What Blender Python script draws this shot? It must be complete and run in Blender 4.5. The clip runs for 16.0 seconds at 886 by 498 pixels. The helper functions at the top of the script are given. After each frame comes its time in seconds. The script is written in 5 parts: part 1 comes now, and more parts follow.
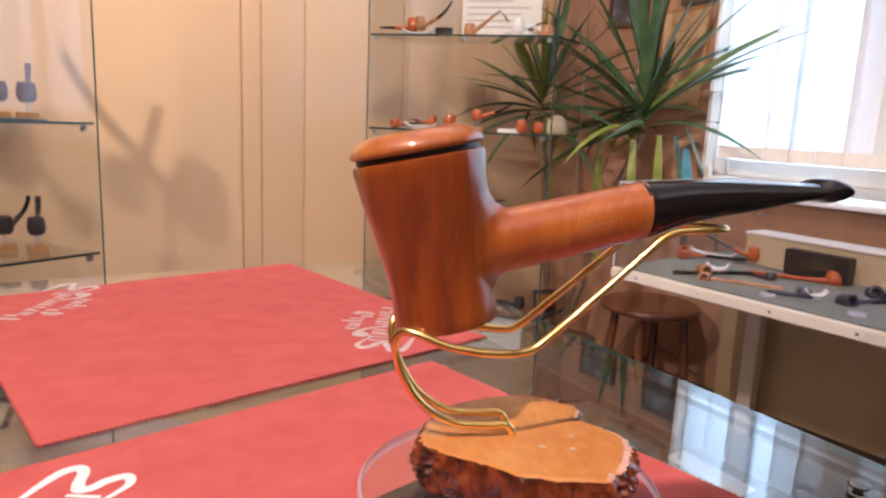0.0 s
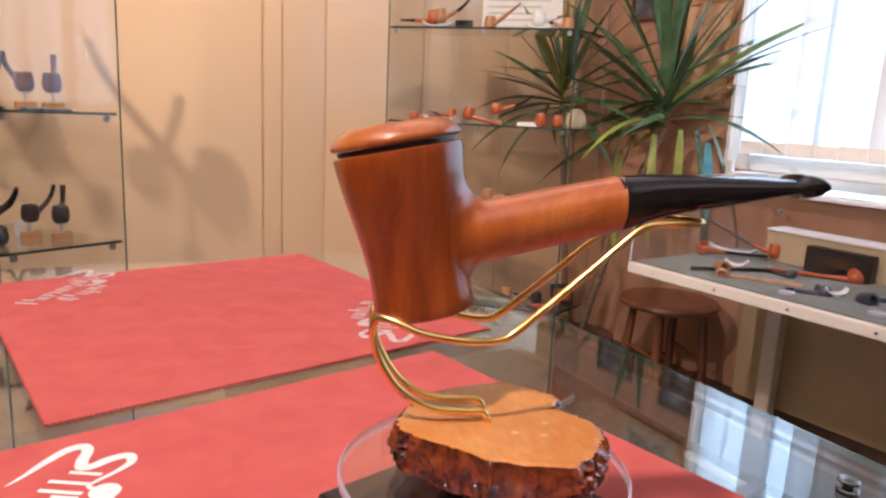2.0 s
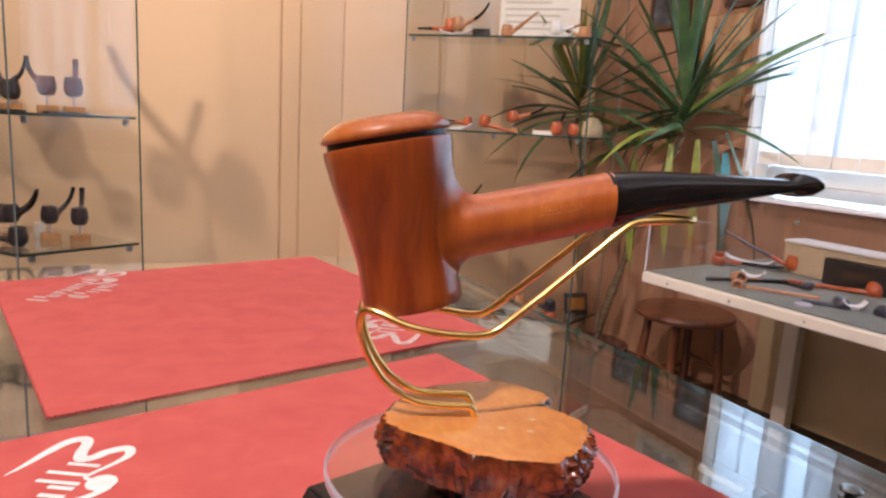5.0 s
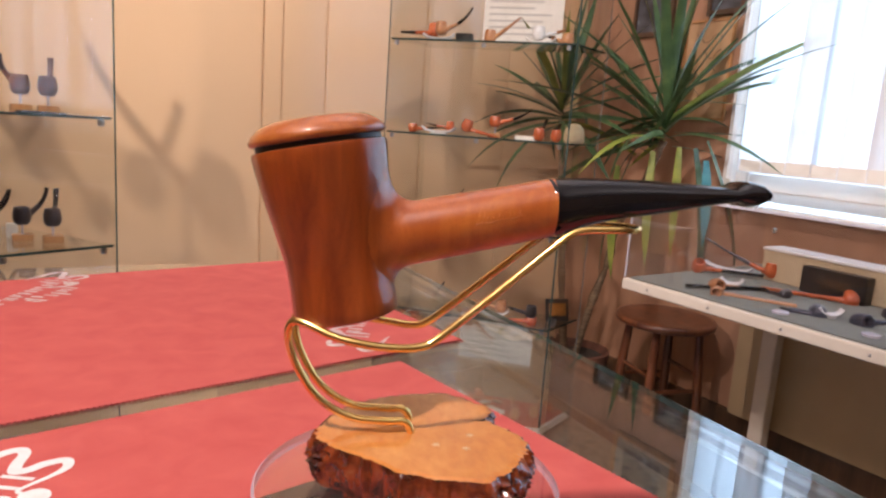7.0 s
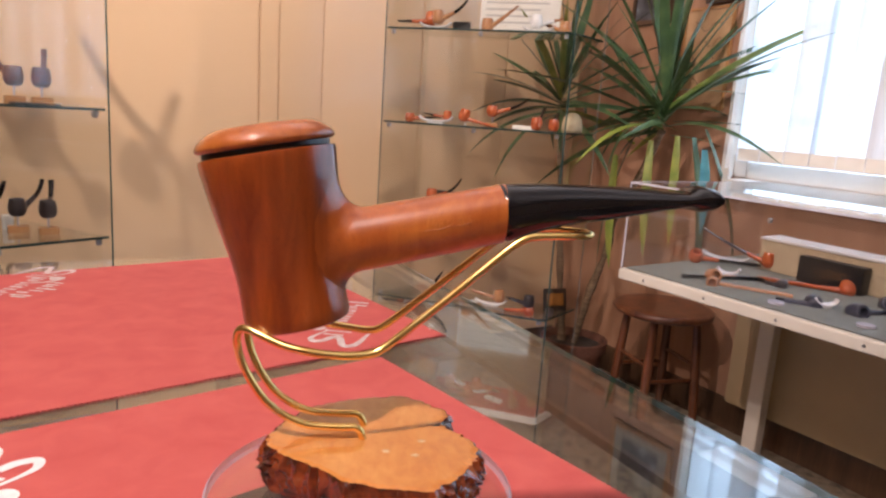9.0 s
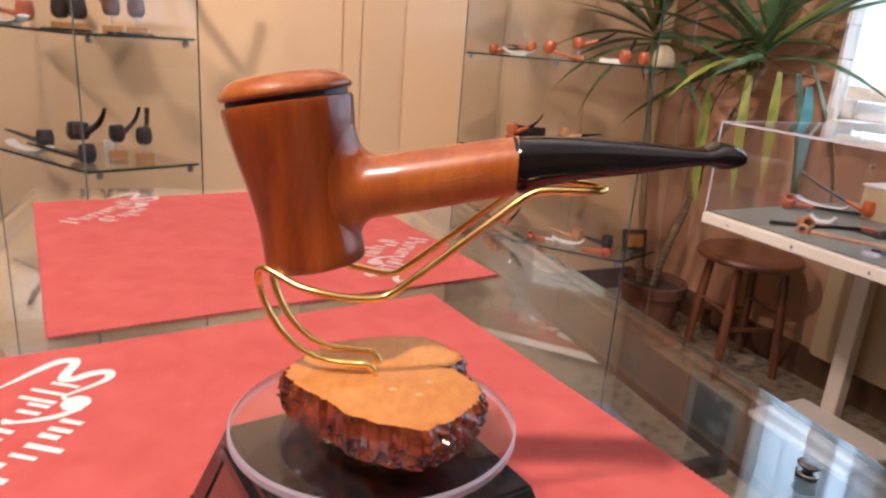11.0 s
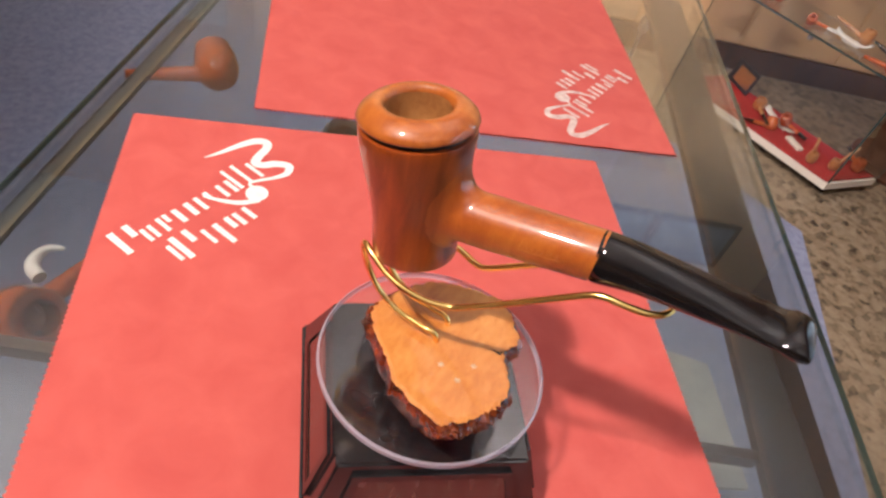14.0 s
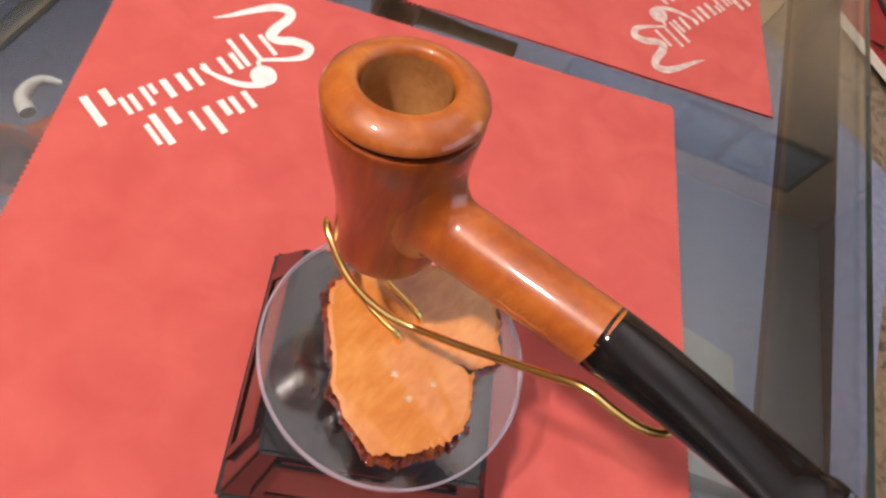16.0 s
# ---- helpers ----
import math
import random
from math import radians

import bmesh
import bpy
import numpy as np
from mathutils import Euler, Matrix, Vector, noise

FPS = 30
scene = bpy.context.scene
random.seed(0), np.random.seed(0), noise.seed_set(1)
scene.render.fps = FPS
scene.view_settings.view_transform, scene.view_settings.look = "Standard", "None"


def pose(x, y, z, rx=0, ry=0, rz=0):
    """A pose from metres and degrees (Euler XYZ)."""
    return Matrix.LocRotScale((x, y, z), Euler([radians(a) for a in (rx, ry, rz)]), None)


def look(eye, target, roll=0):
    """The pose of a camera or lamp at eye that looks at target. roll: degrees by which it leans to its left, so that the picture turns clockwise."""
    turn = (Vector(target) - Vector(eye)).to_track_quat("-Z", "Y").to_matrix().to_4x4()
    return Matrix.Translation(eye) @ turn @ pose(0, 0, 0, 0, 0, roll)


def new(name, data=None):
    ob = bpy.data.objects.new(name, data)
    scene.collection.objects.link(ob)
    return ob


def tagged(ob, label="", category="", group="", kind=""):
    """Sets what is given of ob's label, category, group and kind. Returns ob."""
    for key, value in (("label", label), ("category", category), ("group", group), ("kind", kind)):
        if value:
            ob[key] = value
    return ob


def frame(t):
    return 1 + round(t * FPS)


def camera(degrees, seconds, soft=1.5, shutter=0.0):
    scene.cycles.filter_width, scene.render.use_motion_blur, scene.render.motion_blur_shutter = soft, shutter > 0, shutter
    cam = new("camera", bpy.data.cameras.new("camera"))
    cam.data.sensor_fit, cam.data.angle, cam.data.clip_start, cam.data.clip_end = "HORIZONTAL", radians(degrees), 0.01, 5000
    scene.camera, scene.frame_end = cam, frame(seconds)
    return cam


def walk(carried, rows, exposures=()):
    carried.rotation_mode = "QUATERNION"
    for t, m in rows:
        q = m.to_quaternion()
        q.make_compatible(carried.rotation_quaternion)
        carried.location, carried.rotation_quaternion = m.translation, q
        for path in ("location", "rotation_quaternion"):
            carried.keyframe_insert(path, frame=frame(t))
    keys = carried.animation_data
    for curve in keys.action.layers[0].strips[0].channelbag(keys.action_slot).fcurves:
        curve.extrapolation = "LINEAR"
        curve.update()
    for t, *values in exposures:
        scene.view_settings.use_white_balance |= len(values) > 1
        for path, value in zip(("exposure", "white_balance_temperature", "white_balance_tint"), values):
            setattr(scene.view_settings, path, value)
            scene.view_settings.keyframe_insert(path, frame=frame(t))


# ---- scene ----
cam = camera(66.2, 16.0, soft=2.4, shutter=0.4)
PATH = [
    (0, (0.0723, 0.0265, 1.0883), (0.0153, 1.9913, 0.7191), 2.45),
    (0.5, (0.0765, 0.0253, 1.0869), (0.0073, 1.9880, 0.7091), 2.85),
    (1, (0.0813, 0.0233, 1.0856), (-0.0184, 1.9823, 0.6952), 2.83),
    (1.5, (0.0851, 0.0217, 1.0875), (-0.0213, 1.9803, 0.6971), 2.84),
    (2, (0.0880, 0.0207, 1.0892), (-0.0319, 1.9782, 0.6971), 2.83),
    (2.5, (0.0886, 0.0192, 1.0898), (-0.0420, 1.9760, 0.6975), 2.84),
    (3, (0.0931, 0.0158, 1.0918), (-0.0559, 1.9709, 0.6979), 2.99),
    (3.5, (0.0944, 0.0154, 1.0907), (-0.0723, 1.9709, 0.7054), 2.94),
    (6, (0.1080, 0.0229, 1.0828), (-0.0519, 1.9831, 0.7195), 3.71),
    (6.5, (0.1138, 0.0250, 1.0854), (-0.0292, 1.9876, 0.7284), 3.82),
    (7, (0.1150, 0.0315, 1.0854), (-0.0174, 1.9953, 0.7308), 4.03),
    (7.5, (0.1206, 0.0314, 1.0896), (-0.0104, 1.9949, 0.7325), 3.90),
    (8, (0.1245, 0.0335, 1.0910), (-0.0050, 1.9962, 0.7288), 3.91),
    (10.5, (0.1498, 0.0355, 1.0975), (-0.1092, 1.9503, 0.5816), 3.74),
    (11, (0.1573, 0.0348, 1.1010), (-0.2032, 1.9099, 0.5059), 4.38),
    (11.5, (0.1640, 0.0344, 1.1111), (-0.2347, 1.8675, 0.4176), 5.49),
    (12, (0.1701, 0.0362, 1.1267), (-0.2992, 1.8010, 0.3111), 6.95),
    (12.5, (0.1735, 0.0351, 1.1501), (-0.3802, 1.7086, 0.2053), 9.93),
    (13, (0.1805, 0.0391, 1.1814), (-0.4422, 1.5895, 0.0821), 11.77),
    (13.5, (0.1830, 0.0578, 1.2095), (-0.4683, 1.4118, -0.1106), 13.87),
    (14, (0.1646, 0.0819, 1.2264), (-0.4370, 1.3436, -0.2040), 17.13),
    (14.5, (0.1557, 0.1107, 1.2274), (-0.4528, 1.2261, -0.3171), 18.10),
    (15, (0.1472, 0.1321, 1.2239), (-0.4107, 1.1711, -0.3914), 21.54),
    (15.5, (0.1382, 0.1462, 1.2203), (-0.3720, 1.1182, -0.4516), 25.20),
    (16, (0.1299, 0.1622, 1.2180), (-0.2871, 1.0973, -0.5001), 31.01),]
walk(cam, [(t, look(eye, target, roll)) for t, eye, target, roll in PATH],
     exposures=[(0.0, 0.01, 6280, 15), (8.0, -0.08, 6290, 14.5), (11.0, 0.07, 6460, 14.5), (12.5, 0.23, 6500, 11.5), (14.0, 0.12, 6450, 9.5), (16.0, -0.06, 6400, 9)])

# ---- world, lamps ----
world = bpy.data.worlds.new("sky")
scene.world = world
world.use_nodes = True
wn = world.node_tree
sky = wn.nodes.new("ShaderNodeTexSky")
sky.sky_type, sky.sun_disc = "NISHITA", False
sky.sun_elevation, sky.sun_rotation = radians(38), radians(60)
wn.nodes["Background"].inputs["Strength"].default_value = 0.12
wn.links.new(sky.outputs["Color"], wn.nodes["Background"].inputs["Color"])

ROOM = Matrix.Rotation(radians(36), 4, "Z")     # the room's own axes: a towards the window wall, b towards the back wall
WALL_A, WALL_B, CEILING = 2.35, 2.418, 3.05


def room(a, b, z):
    return ROOM @ Vector((a, b, z))


def lamp(name, kind, place, watts, colour, size=0.1, cone=80):
    data = bpy.data.lights.new(name, kind)
    data.energy, data.color = watts, colour
    ob = new(name, data)
    ob.matrix_world = place
    if kind == "POINT":
        data.shadow_soft_size = size
    if kind == "SPOT":
        data.shadow_soft_size, data.spot_size, data.spot_blend = size, radians(cone), 0.6
    if kind == "AREA":
        data.shape, data.size, data.size_y = "RECTANGLE", size[0], size[1]
    return ob


WARM = (1.0, 0.835, 0.75)
DAY = (0.54, 0.75, 1.0)
lamp("ceiling_spot", "SPOT", look((-0.36, -0.55, 2.5), (0.22, 0.58, 0.9)), 168, WARM, 0.05, 76)
lamp("cabinet_spot", "SPOT", look((-0.98, 0.80, 2.05), (-0.75, 2.2, 1.0)), 80, WARM, 0.017, 120)
lamp("ceiling_spot", "SPOT", look((-0.05, 0.95, 2.6), (0.12, 2.45, 0.9)), 96, WARM, 0.04, 92)
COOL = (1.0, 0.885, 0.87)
# no uplighter is seen: added spots brighten the ceiling that the glass mirrors
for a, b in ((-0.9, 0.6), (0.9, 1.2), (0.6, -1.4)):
    lamp("added_uplight", "SPOT", look(room(a, b, 2.25), room(a, b, 3.0)), 50, COOL, 0.12, 150)
lamp("window_daylight", "AREA", ROOM @ Matrix.LocRotScale((WALL_A + 0.30, 0.32, 1.72), Euler((0, radians(90), 0)), None), 78, DAY, (1.7, 2.8))

# ---- materials ----


def material(name, colour=(0.5, 0.5, 0.5), rough=0.5, metal=0.0, coat=0.0):
    m = bpy.data.materials.new(name)
    m.use_nodes = True
    b = m.node_tree.nodes["Principled BSDF"]
    b.inputs["Base Color"].default_value = (*colour, 1)
    b.inputs["Roughness"].default_value, b.inputs["Metallic"].default_value = rough, metal
    b.inputs["Coat Weight"].default_value = coat
    b.inputs["Coat Roughness"].default_value = 0.06
    return m


def node(m, kind, **sets):
    n = m.node_tree.nodes.new(kind)
    for key, value in sets.items():
        n.inputs[key.replace("_", " ")].default_value = value
    return n


def link(m, a, b):
    m.node_tree.links.new(a, b)


def mapped(m, scale=(1, 1, 1), turn=(0, 0, 0)):
    tc, mp = node(m, "ShaderNodeTexCoord"), node(m, "ShaderNodeMapping")
    mp.inputs["Scale"].default_value = scale
    mp.inputs["Rotation"].default_value = turn
    link(m, tc.outputs["Object"], mp.inputs["Vector"])
    return mp.outputs["Vector"]


def ramp(m, fac, stops):
    r = node(m, "ShaderNodeValToRGB")
    while len(r.color_ramp.elements) < len(stops):
        r.color_ramp.elements.new(0.5)
    for e, (p, c) in zip(r.color_ramp.elements, stops):
        e.position, e.color = p, (*c, 1)
    link(m, fac, r.inputs["Fac"])
    return r.outputs["Color"]


def bump(m, height, strength=0.2, distance=0.001):
    b = node(m, "ShaderNodeBump", Strength=strength, Distance=distance)
    link(m, height, b.inputs["Height"])
    link(m, b.outputs["Normal"], m.node_tree.nodes["Principled BSDF"].inputs["Normal"])


def noisy(name, stops, scale, rough=0.5, detail=6.0, stretch=(1, 1, 1), bump_by=0.0, bump_at=0.001, coat=0.0, metal=0.0, twist=0.0, rough_by=0.0, fine=0.0):
    """A material whose colour wanders over the stops by a noise of that scale."""
    m = material(name, rough=rough, coat=coat, metal=metal)
    b = m.node_tree.nodes["Principled BSDF"]
    n = node(m, "ShaderNodeTexNoise", Scale=scale, Detail=detail, Distortion=twist)
    v = mapped(m, stretch)
    link(m, v, n.inputs["Vector"])
    colour = ramp(m, n.outputs["Fac"], stops)
    if fine:
        n2 = node(m, "ShaderNodeTexNoise", Scale=scale * fine, Detail=4.0)
        link(m, v, n2.inputs["Vector"])
        mix = node(m, "ShaderNodeMix")
        mix.data_type, mix.blend_type = "RGBA", "MULTIPLY"
        mix.inputs["Factor"].default_value = 0.5
        shade = ramp(m, n2.outputs["Fac"], [(0.3, (0.6, 0.6, 0.6)), (0.7, (1.15, 1.15, 1.15))])
        link(m, colour, mix.inputs[6])
        link(m, shade, mix.inputs[7])
        colour = mix.outputs[2]
        height = n2.outputs["Fac"]
    else:
        height = n.outputs["Fac"]
    link(m, colour, b.inputs["Base Color"])
    if rough_by:
        r = node(m, "ShaderNodeMapRange")
        r.inputs["To Min"].default_value, r.inputs["To Max"].default_value = rough - rough_by, rough + rough_by
        link(m, n.outputs["Fac"], r.inputs["Value"])
        link(m, r.outputs["Result"], b.inputs["Roughness"])
    if bump_by:
        bump(m, height, bump_by, bump_at)
    return m


def glass(name, tint, gloss=1.0, rough=0.0, base=0.04, power=5.0):
    """A thin pane: it lets light through, tinted, and mirrors by Fresnel."""
    m = bpy.data.materials.new(name)
    m.use_nodes = True
    t = m.node_tree
    t.nodes.remove(t.nodes["Principled BSDF"])
    a, g, mix = node(m, "ShaderNodeBsdfTransparent"), node(m, "ShaderNodeBsdfGlossy"), node(m, "ShaderNodeMixShader")
    lw, pw, ad = node(m, "ShaderNodeLayerWeight", Blend=0.5), node(m, "ShaderNodeMath"), node(m, "ShaderNodeMath")
    pw.operation, ad.operation = "POWER", "MULTIPLY_ADD"
    pw.inputs[1].default_value = power
    ad.inputs[1].default_value, ad.inputs[2].default_value = 1.0 - base, base
    link(m, lw.outputs["Facing"], pw.inputs[0])
    link(m, pw.outputs["Value"], ad.inputs[0])
    a.inputs["Color"].default_value = (*tint, 1)
    g.inputs["Roughness"].default_value = rough
    g.inputs["Color"].default_value = (gloss, gloss, gloss, 1)
    link(m, ad.outputs["Value"], mix.inputs["Fac"])
    link(m, a.outputs["BSDF"], mix.inputs[1])
    link(m, g.outputs["BSDF"], mix.inputs[2])
    link(m, mix.outputs["Shader"], t.nodes["Material Output"].inputs["Surface"])
    return m


def wood(name, dark, mid, light, scale=9.0, stretch=(1, 1, 0.12), rough=0.25, coat=0.6, bump_by=0.05):
    m = material(name, rough=rough, coat=coat)
    b = m.node_tree.nodes["Principled BSDF"]
    v = mapped(m, stretch)
    n = node(m, "ShaderNodeTexNoise", Scale=scale, Detail=8.0, Distortion=1.2)
    f = node(m, "ShaderNodeTexNoise", Scale=scale * 9, Detail=5.0, Distortion=0.4)
    link(m, v, n.inputs["Vector"])
    link(m, v, f.inputs["Vector"])
    mix = node(m, "ShaderNodeMix")
    mix.inputs[0].default_value = 0.35
    link(m, n.outputs["Fac"], mix.inputs[2])
    link(m, f.outputs["Fac"], mix.inputs[3])
    link(m, ramp(m, mix.outputs[0], [(0.34, dark), (0.5, mid), (0.66, light)]), b.inputs["Base Color"])
    bump(m, f.outputs["Fac"], bump_by, 0.0006)
    return m


def terrazzo():
    m = material("terrazzo", rough=0.35)
    b = m.node_tree.nodes["Principled BSDF"]
    v = mapped(m)
    a = node(m, "ShaderNodeTexVoronoi", Scale=40.0)
    n = node(m, "ShaderNodeTexNoise", Scale=34.0, Detail=4.0)
    link(m, v, a.inputs["Vector"])
    link(m, v, n.inputs["Vector"])
    chip = ramp(m, a.outputs["Color"], [(0.0, (0.035, 0.028, 0.022)), (0.22, (0.060, 0.046, 0.035)), (0.30, (0.21, 0.162, 0.110)), (1.0, (0.31, 0.255, 0.185))])
    body = ramp(m, n.outputs["Fac"], [(0.38, (0.045, 0.036, 0.027)), (0.46, (0.20, 0.156, 0.107)), (0.7, (0.29, 0.24, 0.175))])
    mix = node(m, "ShaderNodeMix")
    mix.data_type = "RGBA"
    mix.inputs["Factor"].default_value = 0.5
    link(m, chip, mix.inputs[6])
    link(m, body, mix.inputs[7])
    link(m, mix.outputs[2], b.inputs["Base Color"])
    return m


def panelled_wall(name, dark, light, grain=0.3):
    """Painted boards: wide vertical boards with soft streaks of the brush."""
    m = noisy(name, [(0.3, dark), (0.7, light)], 1.1, rough=0.5, stretch=(1, 1, grain), bump_by=0.02, bump_at=0.001, coat=1.0)
    m.node_tree.nodes["Principled BSDF"].inputs["Coat Roughness"].default_value = 0.12
    return m


def briar(name, dark=(0.165, 0.025, 0.003), mid=(0.295, 0.057, 0.006), pale=(0.45, 0.120, 0.014), rough=0.36):
    """Oiled briar: soft upright flames, a mottle across them and fine dark pores, under a thin polish."""
    m = material(name, rough=rough, coat=1.0)
    m.node_tree.nodes["Principled BSDF"].inputs["Coat Roughness"].default_value = 0.05
    b = m.node_tree.nodes["Principled BSDF"]
    b.inputs["Specular IOR Level"].default_value = 0.35
    flame = node(m, "ShaderNodeTexNoise", Scale=34.0, Detail=5.0, Distortion=0.9)
    link(m, mapped(m, (1, 1, 0.16)), flame.inputs["Vector"])
    mottle = node(m, "ShaderNodeTexNoise", Scale=210.0, Detail=5.0, Distortion=0.7)
    link(m, mapped(m, (1, 1, 0.12)), mottle.inputs["Vector"])
    pores = node(m, "ShaderNodeTexNoise", Scale=1900.0, Detail=2.0)
    link(m, mapped(m, (1, 1, 0.35)), pores.inputs["Vector"])
    mix = node(m, "ShaderNodeMix")
    mix.inputs[0].default_value = 0.32
    link(m, flame.outputs["Fac"], mix.inputs[2])
    link(m, mottle.outputs["Fac"], mix.inputs[3])
    colour = ramp(m, mix.outputs[0], [(0.34, dark), (0.50, mid), (0.66, pale)])
    dots = ramp(m, pores.outputs["Fac"], [(0.30, (0.62, 0.55, 0.5)), (0.42, (1.0, 1.0, 1.0))])
    mul = node(m, "ShaderNodeMix")
    mul.data_type, mul.blend_type = "RGBA", "MULTIPLY"
    mul.inputs["Factor"].default_value = 0.4
    link(m, colour, mul.inputs[6])
    link(m, dots, mul.inputs[7])
    link(m, mul.outputs[2], b.inputs["Base Color"])
    bump(m, pores.outputs["Fac"], 0.02, 0.0004)
    return m


BRIAR = briar("orange_briar")
BRIAR_RIM = briar("pale_orange_briar", (0.29, 0.065, 0.010), (0.42, 0.115, 0.018), (0.54, 0.19, 0.035), 0.40)
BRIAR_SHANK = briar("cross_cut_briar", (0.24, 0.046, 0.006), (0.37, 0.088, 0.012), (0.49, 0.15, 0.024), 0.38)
BRIAR_END = wood("briar_chamber", (0.30, 0.12, 0.035), (0.42, 0.19, 0.06), (0.5, 0.25, 0.09), scale=40, stretch=(1, 1, 1), rough=0.55, coat=0.0)
EBONITE = noisy("black_ebonite", [(0.3, (0.004, 0.004, 0.005)), (0.7, (0.010, 0.008, 0.008))], 90, rough=0.07, coat=0.0, rough_by=0.03)
EBONITE.node_tree.nodes["Principled BSDF"].inputs["Specular IOR Level"].default_value = 0.5
GOLD = noisy("gilt_wire", [(0.3, (0.96, 0.62, 0.19)), (0.7, (1.0, 0.75, 0.30))], 120, rough=0.25, metal=1.0, rough_by=0.05)
SLAB_TOP = wood("burr_face", (0.40, 0.115, 0.020), (0.55, 0.200, 0.040), (0.68, 0.31, 0.085), scale=26, stretch=(1, 0.45, 1), rough=0.36, coat=1.0)
BARK = noisy("lacquered_bark", [(0.30, (0.022, 0.006, 0.004)), (0.48, (0.10, 0.018, 0.006)), (0.62, (0.22, 0.045, 0.012)), (0.78, (0.30, 0.12, 0.05))], 130, rough=0.2, coat=1.0, bump_by=0.32, bump_at=0.0012)
BLACK_GLOSS = noisy("black_gloss_plastic", [(0.3, (0.008, 0.008, 0.009)), (0.7, (0.02, 0.02, 0.022))], 60, rough=0.18, coat=0.3)
SOLAR = noisy("solar_cell", [(0.4, (0.028, 0.018, 0.016)), (0.6, (0.055, 0.036, 0.030))], 30, rough=0.1, stretch=(6, 6, 0.2), coat=0.8)
FELT = noisy("red_felt", [(0.26, (0.483, 0.077, 0.066)), (0.5, (0.525, 0.093, 0.078)), (0.74, (0.567, 0.110, 0.091))], 36, rough=0.92, detail=10.0, bump_by=0.18, bump_at=0.0006, twist=0.5)
FELT_DARK = noisy("tray_felt", [(0.3, (0.33, 0.012, 0.016)), (0.7, (0.42, 0.02, 0.024))], 20, rough=0.95)
WORN_PRINT = noisy("worn_print", [(0.35, (0.50, 0.34, 0.31)), (0.65, (0.68, 0.58, 0.54))], 160, rough=0.7)
PRINT = noisy("white_print", [(0.3, (0.74, 0.70, 0.67)), (0.7, (0.84, 0.81, 0.78))], 200, rough=0.6)
GLASS = glass("clear_glass", (0.985, 0.990, 0.985), 0.8)
GLASS_TOP = glass("counter_glass", (0.88, 0.92, 0.92), 1.0, 0.0, 0.10, 4.0)
SHELF_GLASS = glass("shelf_glass", (0.86, 0.88, 0.87), 1.0, 0.0, 0.10, 4.0)
GLASS_EDGE = noisy("glass_edge", [(0.3, (0.016, 0.034, 0.030)), (0.7, (0.05, 0.09, 0.08))], 12, rough=0.12)
PALE_EDGE = noisy("pale_glass_edge", [(0.3, (0.10, 0.12, 0.11)), (0.7, (0.18, 0.20, 0.185))], 12, rough=0.15)
ACRYL = glass("acrylic", (0.965, 0.96, 0.97), 0.9, 0.0, 0.07, 4.2)
ACRYL_EDGE = noisy("acrylic_edge", [(0.3, (0.46, 0.43, 0.48)), (0.7, (0.60, 0.58, 0.62))], 30, rough=0.25)
ACRYL_RIM = glass("acrylic_rim", (0.9, 0.87, 0.93), 1.0)
tr0 = ACRYL_RIM.node_tree
milk, mixed = node(ACRYL_RIM, "ShaderNodeBsdfDiffuse"), node(ACRYL_RIM, "ShaderNodeMixShader", Fac=0.42)
milk.inputs["Color"].default_value = (0.62, 0.56, 0.66, 1)
link(ACRYL_RIM, tr0.nodes["Material Output"].inputs["Surface"].links[0].from_socket, mixed.inputs[1])
link(ACRYL_RIM, milk.outputs["BSDF"], mixed.inputs[2])
link(ACRYL_RIM, mixed.outputs["Shader"], tr0.nodes["Material Output"].inputs["Surface"])
STEEL = noisy("brushed_steel", [(0.3, (0.42, 0.42, 0.42)), (0.7, (0.6, 0.6, 0.6))], 60, rough=0.3, metal=1.0)
BRASS_LINE = noisy("brass_line", [(0.3, (0.16, 0.12, 0.075)), (0.7, (0.23, 0.175, 0.11))], 20, rough=0.45)
NICKEL = noisy("dull_nickel", [(0.3, (0.20, 0.20, 0.19)), (0.7, (0.36, 0.35, 0.33))], 80, rough=0.22, metal=1.0)
RAIL = noisy("dark_rail", [(0.3, (0.020, 0.017, 0.015)), (0.7, (0.034, 0.029, 0.026))], 9, rough=0.55, stretch=(1, 1, 1), fine=12)
PALE_RAIL = noisy("pale_rail", [(0.3, (0.060, 0.060, 0.066)), (0.7, (0.10, 0.10, 0.108))], 9, rough=0.4)
WALL = panelled_wall("peach_wall", (0.69, 0.450, 0.245), (0.76, 0.520, 0.300))
CREAM = noisy("cream_laminate", [(0.3, (0.56, 0.50, 0.42)), (0.7, (0.64, 0.58, 0.49))], 6, rough=0.45)
WALL_WOOD = wood("veneered_wall", (0.29, 0.142, 0.080), (0.37, 0.196, 0.115), (0.44, 0.25, 0.155), scale=3, stretch=(1, 1, 0.1), rough=0.45, coat=0.2)
SKIRT = wood("dark_skirting", (0.05, 0.025, 0.012), (0.08, 0.04, 0.02), (0.12, 0.06, 0.03), scale=10, rough=0.4, coat=0.2)
CEIL = noisy("ceiling_paint", [(0.3, (0.74, 0.73, 0.71)), (0.7, (0.80, 0.79, 0.77))], 3, rough=0.8)
FLOOR = terrazzo()
CARPET = noisy("blue_carpet", [(0.3, (0.18, 0.205, 0.32)), (0.7, (0.25, 0.285, 0.42))], 60, rough=0.95, fine=5, bump_by=0.3, bump_at=0.003)
